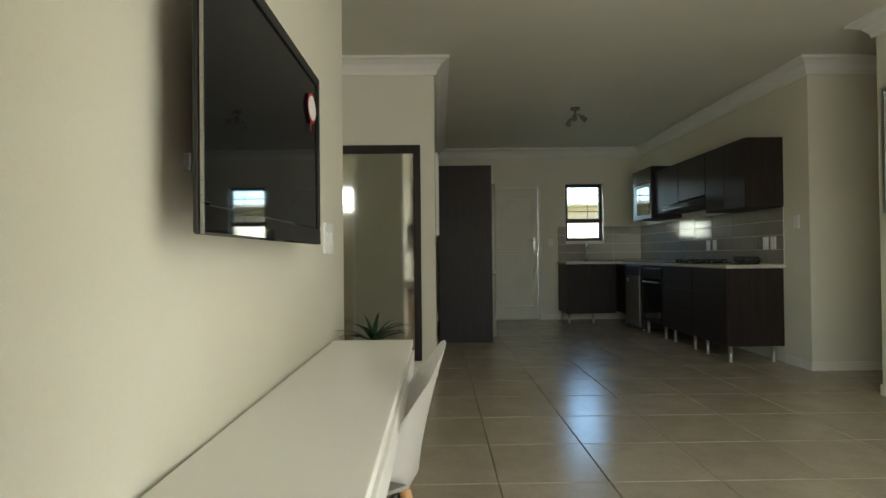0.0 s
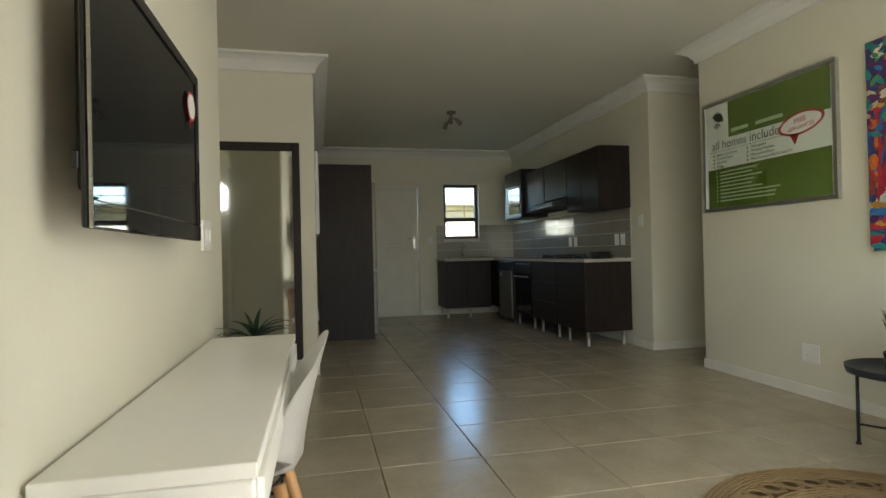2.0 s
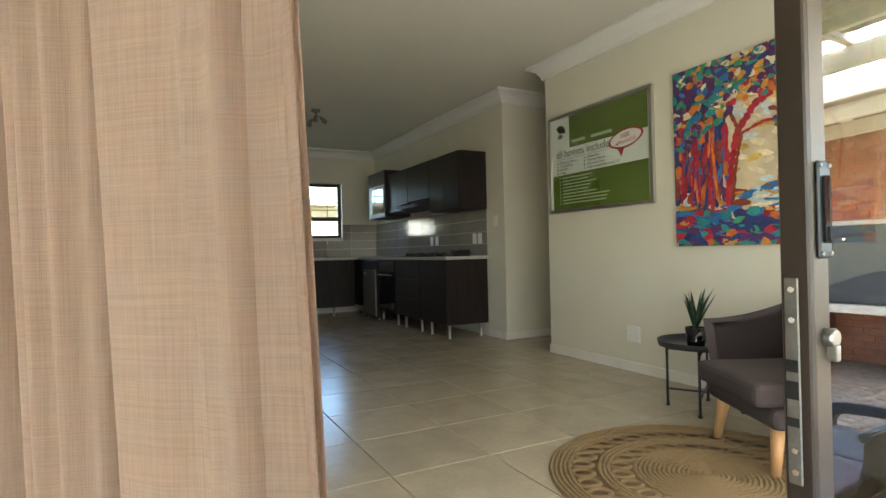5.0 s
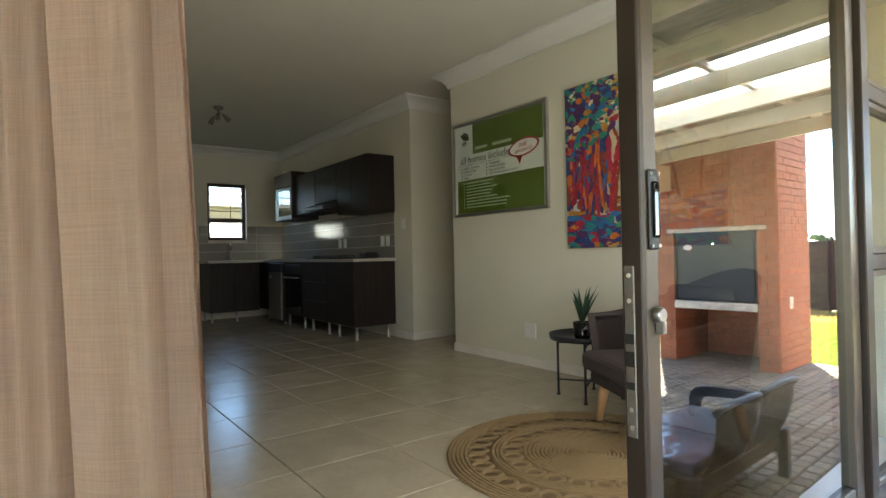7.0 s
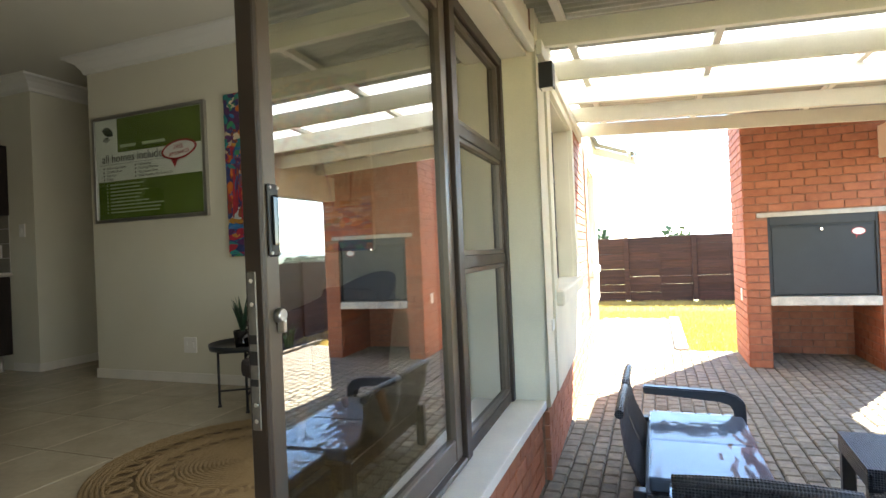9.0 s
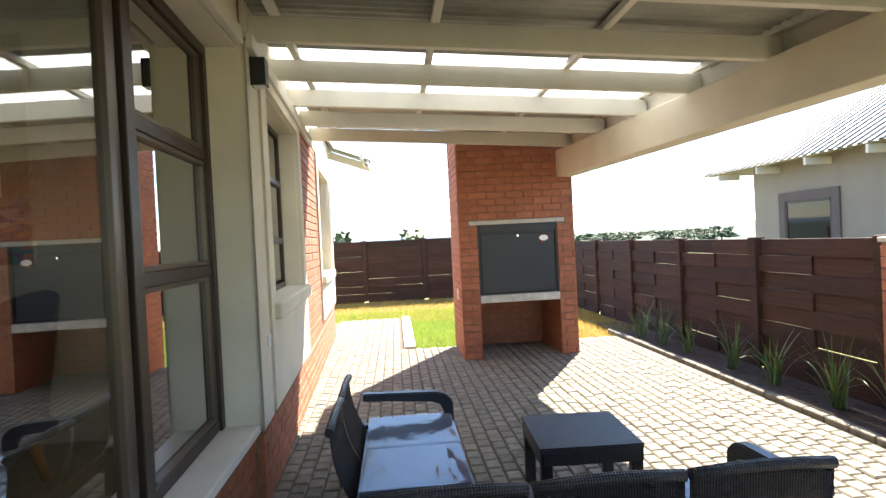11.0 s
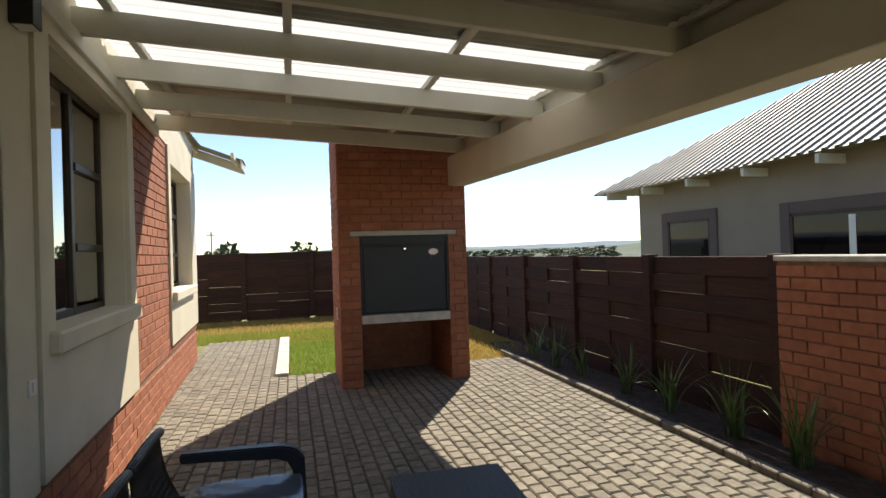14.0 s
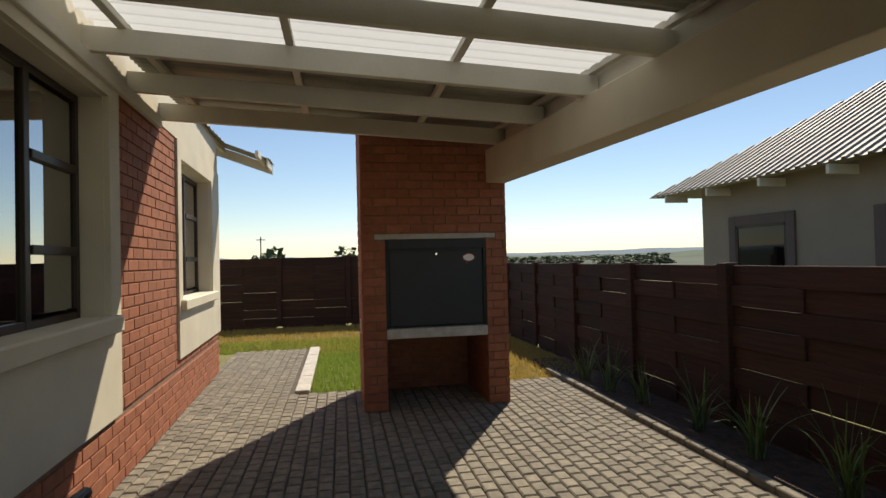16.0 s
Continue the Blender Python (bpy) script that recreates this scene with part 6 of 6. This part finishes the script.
def nb_window(x0, x1, z0, z1, posts):
    w = part("window", box(x0, x1, -8.4, -8.385, z0, z1), M["black_gloss"], nb, "dark window")
    for a, b, c, d in ((x0 - 0.18, x0, z0 - 0.18, z1 + 0.18), (x1, x1 + 0.18, z0 - 0.18, z1 + 0.18), (x0, x1, z1, z1 + 0.18), (x0, x1, z0 - 0.18, z0)):
        part("surround", box(a, b, -8.42, -8.36, c, d, 0.005, 1), M["mauve"], w, "mauve plaster surround")
    for a, b, c, d in ((x0, x0 + 0.05, z0, z1), (x1 - 0.05, x1, z0, z1), (x0, x1, z1 - 0.05, z1), (x0, x1, z0, z0 + 0.05)):
        part("frame", box(a, b, -8.384, -8.37, c, d, 0.003, 1), M["frame"], w)
    for x in posts:
        part("blind", box(x - 0.05, x + 0.05, -8.383, -8.375, z0 + 0.05, z1 - 0.08), M["white"], w, "pale curtain edge")


nb_window(9.98, 11.2, -0.1, 1.43, ())
nb_window(4.6, 8.22, -0.35, 1.38, (7.2, 6.4, 5.5))

# back-yard view through the kitchen window
yh = thing("yard_house", 0, 0, 0, "cream and terracotta house behind the kitchen", "house")
part("wall", box(-2, 12, 19.0, 19.3, PATIO, 2.6), M["neighbour"], yh)
part("column", box(3.9, 4.5, 18.6, 18.98, PATIO, 2.3, 0.01, 1), M["terracotta"], yh, "terracotta column")
part("roof", box(-2.5, 12.5, 18.3, 20.5, 2.62, 2.75), M["roof"], yh)
part("window", box(5.2, 6.4, 18.97, 18.995, 0.7, 1.9), M["black_gloss"], yh)
yw = thing("yard_wall", 0, 0, 0, "white plastered yard wall", "wall")
part("wall", box(-3, 11, 12.0, 12.15, PATIO - 0.05, 1.68), M["white"], yw)

# bushes and distance
rg = np.random.default_rng(8)


def bush(x, y, size, tall):
    t = thing("bush", x, y, PATIO - 0.05, "grey-green veld bush beyond the fence", "bush", "bushes beyond the fence")
    part("trunk", tube([(0, 0, 0), (0.03 * size, 0, tall * 0.35), (0.06 * size, 0.02, tall * 0.6)], [0.05 * size, 0.03 * size, 0.015 * size], 6), M["fence"], t)
    n = 420
    u = rg.normal(size=(n, 3))
    u /= np.linalg.norm(u, axis=1)[:, None]
    lobes = rg.normal(size=(7, 3)) * np.array([0.45, 0.45, 0.25]) * size
    c = lobes[rg.integers(0, 7, n)] + u * size * 0.42 * rg.uniform(0.5, 1.0, (n, 1))
    c[:, 2] = np.clip(c[:, 2] * 0.8 + tall * 0.62, 0.05, None)
    a, b = rg.normal(size=(n, 3)) * 0.075 * size, rg.normal(size=(n, 3)) * 0.075 * size
    v = np.stack([c - a, c + b, c + a, c - b], 1).reshape(-1, 3)
    me = bpy.data.meshes.new("crown")
    me.from_pydata(v.tolist(), [], np.arange(4 * n).reshape(-1, 4).tolist())
    me.materials.append(M["bush"])
    ob = new("crown", me)
    ob.parent = t
    return t


rb2 = random.Random(3)
kinds = [bush(30 + 4 * k, -6 + 5 * k, rb2.uniform(1.2, 1.7), rb2.uniform(2.1, 2.7)) for k in range(4)]
for k in range(210):
    ang = radians(rb2.uniform(-32, 18))
    d = rb2.uniform(60, 130)
    s_ = rb2.uniform(0.5, 0.8) * (0.7 + d / 130)
    ob = copy_thing(kinds[k % 4], pose(1.5 + d * math.cos(ang), -0.9 + d * math.sin(ang), PATIO - 0.05, 0, 0, rb2.uniform(0, 360)))
    ob.scale = (s_ * 1.5, s_ * 1.5, s_ * 0.62)
setting("far_field", box(36, 399, -290, 290, PATIO - 0.3, PATIO - 0.042), M["veld"], "dark green scrub plain beyond the fence", "field")
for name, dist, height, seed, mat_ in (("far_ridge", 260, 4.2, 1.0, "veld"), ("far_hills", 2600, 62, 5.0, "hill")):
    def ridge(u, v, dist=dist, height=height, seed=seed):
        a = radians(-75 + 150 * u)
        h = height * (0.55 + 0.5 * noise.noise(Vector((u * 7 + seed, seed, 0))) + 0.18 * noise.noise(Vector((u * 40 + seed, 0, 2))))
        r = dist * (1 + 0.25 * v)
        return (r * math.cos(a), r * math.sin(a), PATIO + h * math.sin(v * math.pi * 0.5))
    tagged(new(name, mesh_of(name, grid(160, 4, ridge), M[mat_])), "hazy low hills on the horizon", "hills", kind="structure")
for x, y in ((60, 7.0), (75, -17.0), (90, -26), (110, -20.5)):
    up_ = thing("utility_pole", x, y, PATIO - 0.05, "thin dark utility pole in the veld", "pole", "poles beyond the fence")
    part("pole", tube([(0, 0, 0), (0, 0, 4.2)], 0.06, 8), M["fence"], up_)
    part("cross_arm", box(-0.04, 0.04, -0.45, 0.45, 3.85, 3.93), M["fence"], up_)

# ---- pieces: tiles, bricks, pavers ----
floor_ob = bpy.data.objects["floor"]
TILE = 0.497
tile_me = None
for i in range(-5, 8):
    for j in range(-6, 13):
        x0, y0 = 1.2 + TILE * i, 3.29 + 0.5 * j
        a, b, c, d = max(x0, -2.6), min(x0 + TILE - 0.005, 5.4), max(y0, YI), min(y0 + 0.495, YB)
        if b - a < 0.03 or d - c < 0.03 or (a >= XK + 0.1 and not 4.0 < (c + d) / 2 < 5.2) or (b < XM - 0.1 and c > 5.0):
            continue
        w, h = round(b - a, 3), round(d - c, 3)
        ob = new("tile", block_mesh("tile", w, 0.014, h, M["tile"], 0.0025))
        ob.parent = floor_ob
        ob.matrix_basis = Matrix.Translation((a, c, 0.0)) @ Matrix(((1, 0, 0, 0), (0, 0, 1, 0), (0, -1, 0, 0), (0, 0, 0, 1)))

splash = tagged(new("splashback"), "glossy grey tiled splashback with pale joints", "splashback", kind="structure")
for a, b, d in ((2.31, 2.44, 1.44), (2.44, 3.03, 1.22), (3.03, XK - 0.002, 1.44)):
    part("grout", box(a, b, YB - 0.006, YB - 0.002, 0.9, d), M["splash_grout"], splash)
part("grout", box(XK - 0.006, XK - 0.002, 5.36, YB - 0.007, 0.9, 1.42), M["splash_grout"], splash)
for k in range(4):
    z = 0.905 + 0.135 * k
    n = 3
    for i in range(n):
        w = 0.43
        x = 2.312 + 0.435 * i
        ww = min(w, XK - 0.01 - x)
        segs = [(x, x + ww)]
        if z + 0.13 > 1.22:
            segs = [(p, q) for s, e in segs for p, q in ((s, min(e, 2.435)), (max(s, 3.035), e)) if q - p > 0.02]
        for s, e in segs:
            ob = new("tile", block_mesh("splash_tile", e - s, 0.004, 0.13, M["splash"], 0.0012))
            ob.parent, ob.matrix_basis = splash, pose(s, YB - 0.0095, z)
    y = 5.362
    while y < YB - 0.05:
        e = min(0.43, YB - 0.012 - y)
        ob = new("tile", block_mesh("splash_tile", e, 0.004, 0.13, M["splash"], 0.0012))
        ob.parent, ob.matrix_basis = splash, pose(XK - 0.0095, y + e, z, 0, 0, -90)
        y += 0.435

# bricks: house front, fireplace, garden wall
brick_face(front, pose(3.645, YF, 0), FEND - 3.645, PATIO + 0.005, -0.045)
brick_face(facade, pose(0.0, YF, 0), 3.6, PATIO + 0.005, -0.07)
brick_face(front, pose(5.855, YF, 0), 1.59, -0.025, 2.15, first=1)
brick_face(front, pose(7.45, YF, 0), FEND - 7.45, -0.03, 0.05, first=1)
FRONT = pose(0, 0.715, 0, 0, 0, -90)
brick_face(core, FRONT, 1.43, 0.005, 2.72, holes=((0.215, 1.215, 0.0, 1.645), (0.115, 1.315, 1.635, 1.695)))
brick_face(core, pose(DEP, 0.715, 0, 0, 0, 180), DEP, 0.005, 2.9, first=1)
brick_face(core, pose(DEP - 0.1, 0.5, 0, 0, 0, -90), 1.0, 0.005, 0.66)
brick_face(core, pose(0.02, 0.5, 0), DEP - 0.12, 0.005, 0.66, first=1, proud=0.006)
brick_face(core, pose(DEP - 0.1, -0.5, 0, 0, 0, 180), DEP - 0.12, 0.005, 0.66, first=1, proud=0.006)
brick_face(fill, pose(4.3, -3.95, 0, 0, 0, 180), 3.2, PATIO + 0.005, 0.79)
brick_face(fill, pose(4.3, -4.15, 0, 0, 0, 90), 0.2, PATIO + 0.005, 0.79)

# pavers
rv = random.Random(17)
near = tagged(new("paving"), "weathered brick-shaped patio pavers in rows", "paving", kind="structure")
PX, PY = 0.128, 0.102
rest = []
count = 0
paver_me = []
for k in range(4):
    bm = bmesh.new()
    ring = []
    for z, e in ((-0.03, 0.0), (-0.009, 0.0), (0.0, 0.009)):
        ring.append([bm.verts.new((x, y, z)) for x, y in ((e, e), (PX - 0.008 - e, e), (PX - 0.008 - e, PY - 0.008 - e), (e, PY - 0.008 - e))])
    for a, b in zip(ring, ring[1:]):
        for i in range(4):
            bm.faces.new((a[i], a[(i + 1) % 4], b[(i + 1) % 4], b[i]))
    bm.faces.new(ring[2])
    paver_me.append(mesh_of("paver", bm, M["paver"]))
y = 0.79 - PY
row = 0
while y > -3.45:
    x = -0.9 - (PX / 2 if row % 2 else 0)
    end = 11.4 if y > -0.4 else 8.16
    while x + PX < end:
        m_ = pose(x, y, PATIO + rv.uniform(-0.003, 0.003), rv.uniform(-0.7, 0.7), rv.uniform(-0.5, 0.5), rv.uniform(-0.8, 0.8))
        if 4.0 < x < 6.3 and -3.4 < y < -0.55 and count < 300:
            ob = new("paver", paver_me[0])
            ob.parent, ob.matrix_basis = near, m_
            count += 1
        else:
            rest.append(m_)
        x += PX
    y -= PY
    row += 1
base = [(*v.co,) for v in paver_me[0].vertices]
faces = [tuple(p.vertices) for p in paver_me[0].polygons]
vs, fs = [], []
for m_ in rest:
    o = len(vs)
    vs += [tuple(m_ @ Vector(p)) for p in base]
    fs += [tuple(o + i for i in f) for f in faces]
me = bpy.data.meshes.new("paver_field")
me.from_pydata(vs, [], fs)
me.materials.append(M["paver"])
ob = new("paver_field", me)
ob.parent = near
tagged(ob, "rows of weathered pavers", kind="stuff")
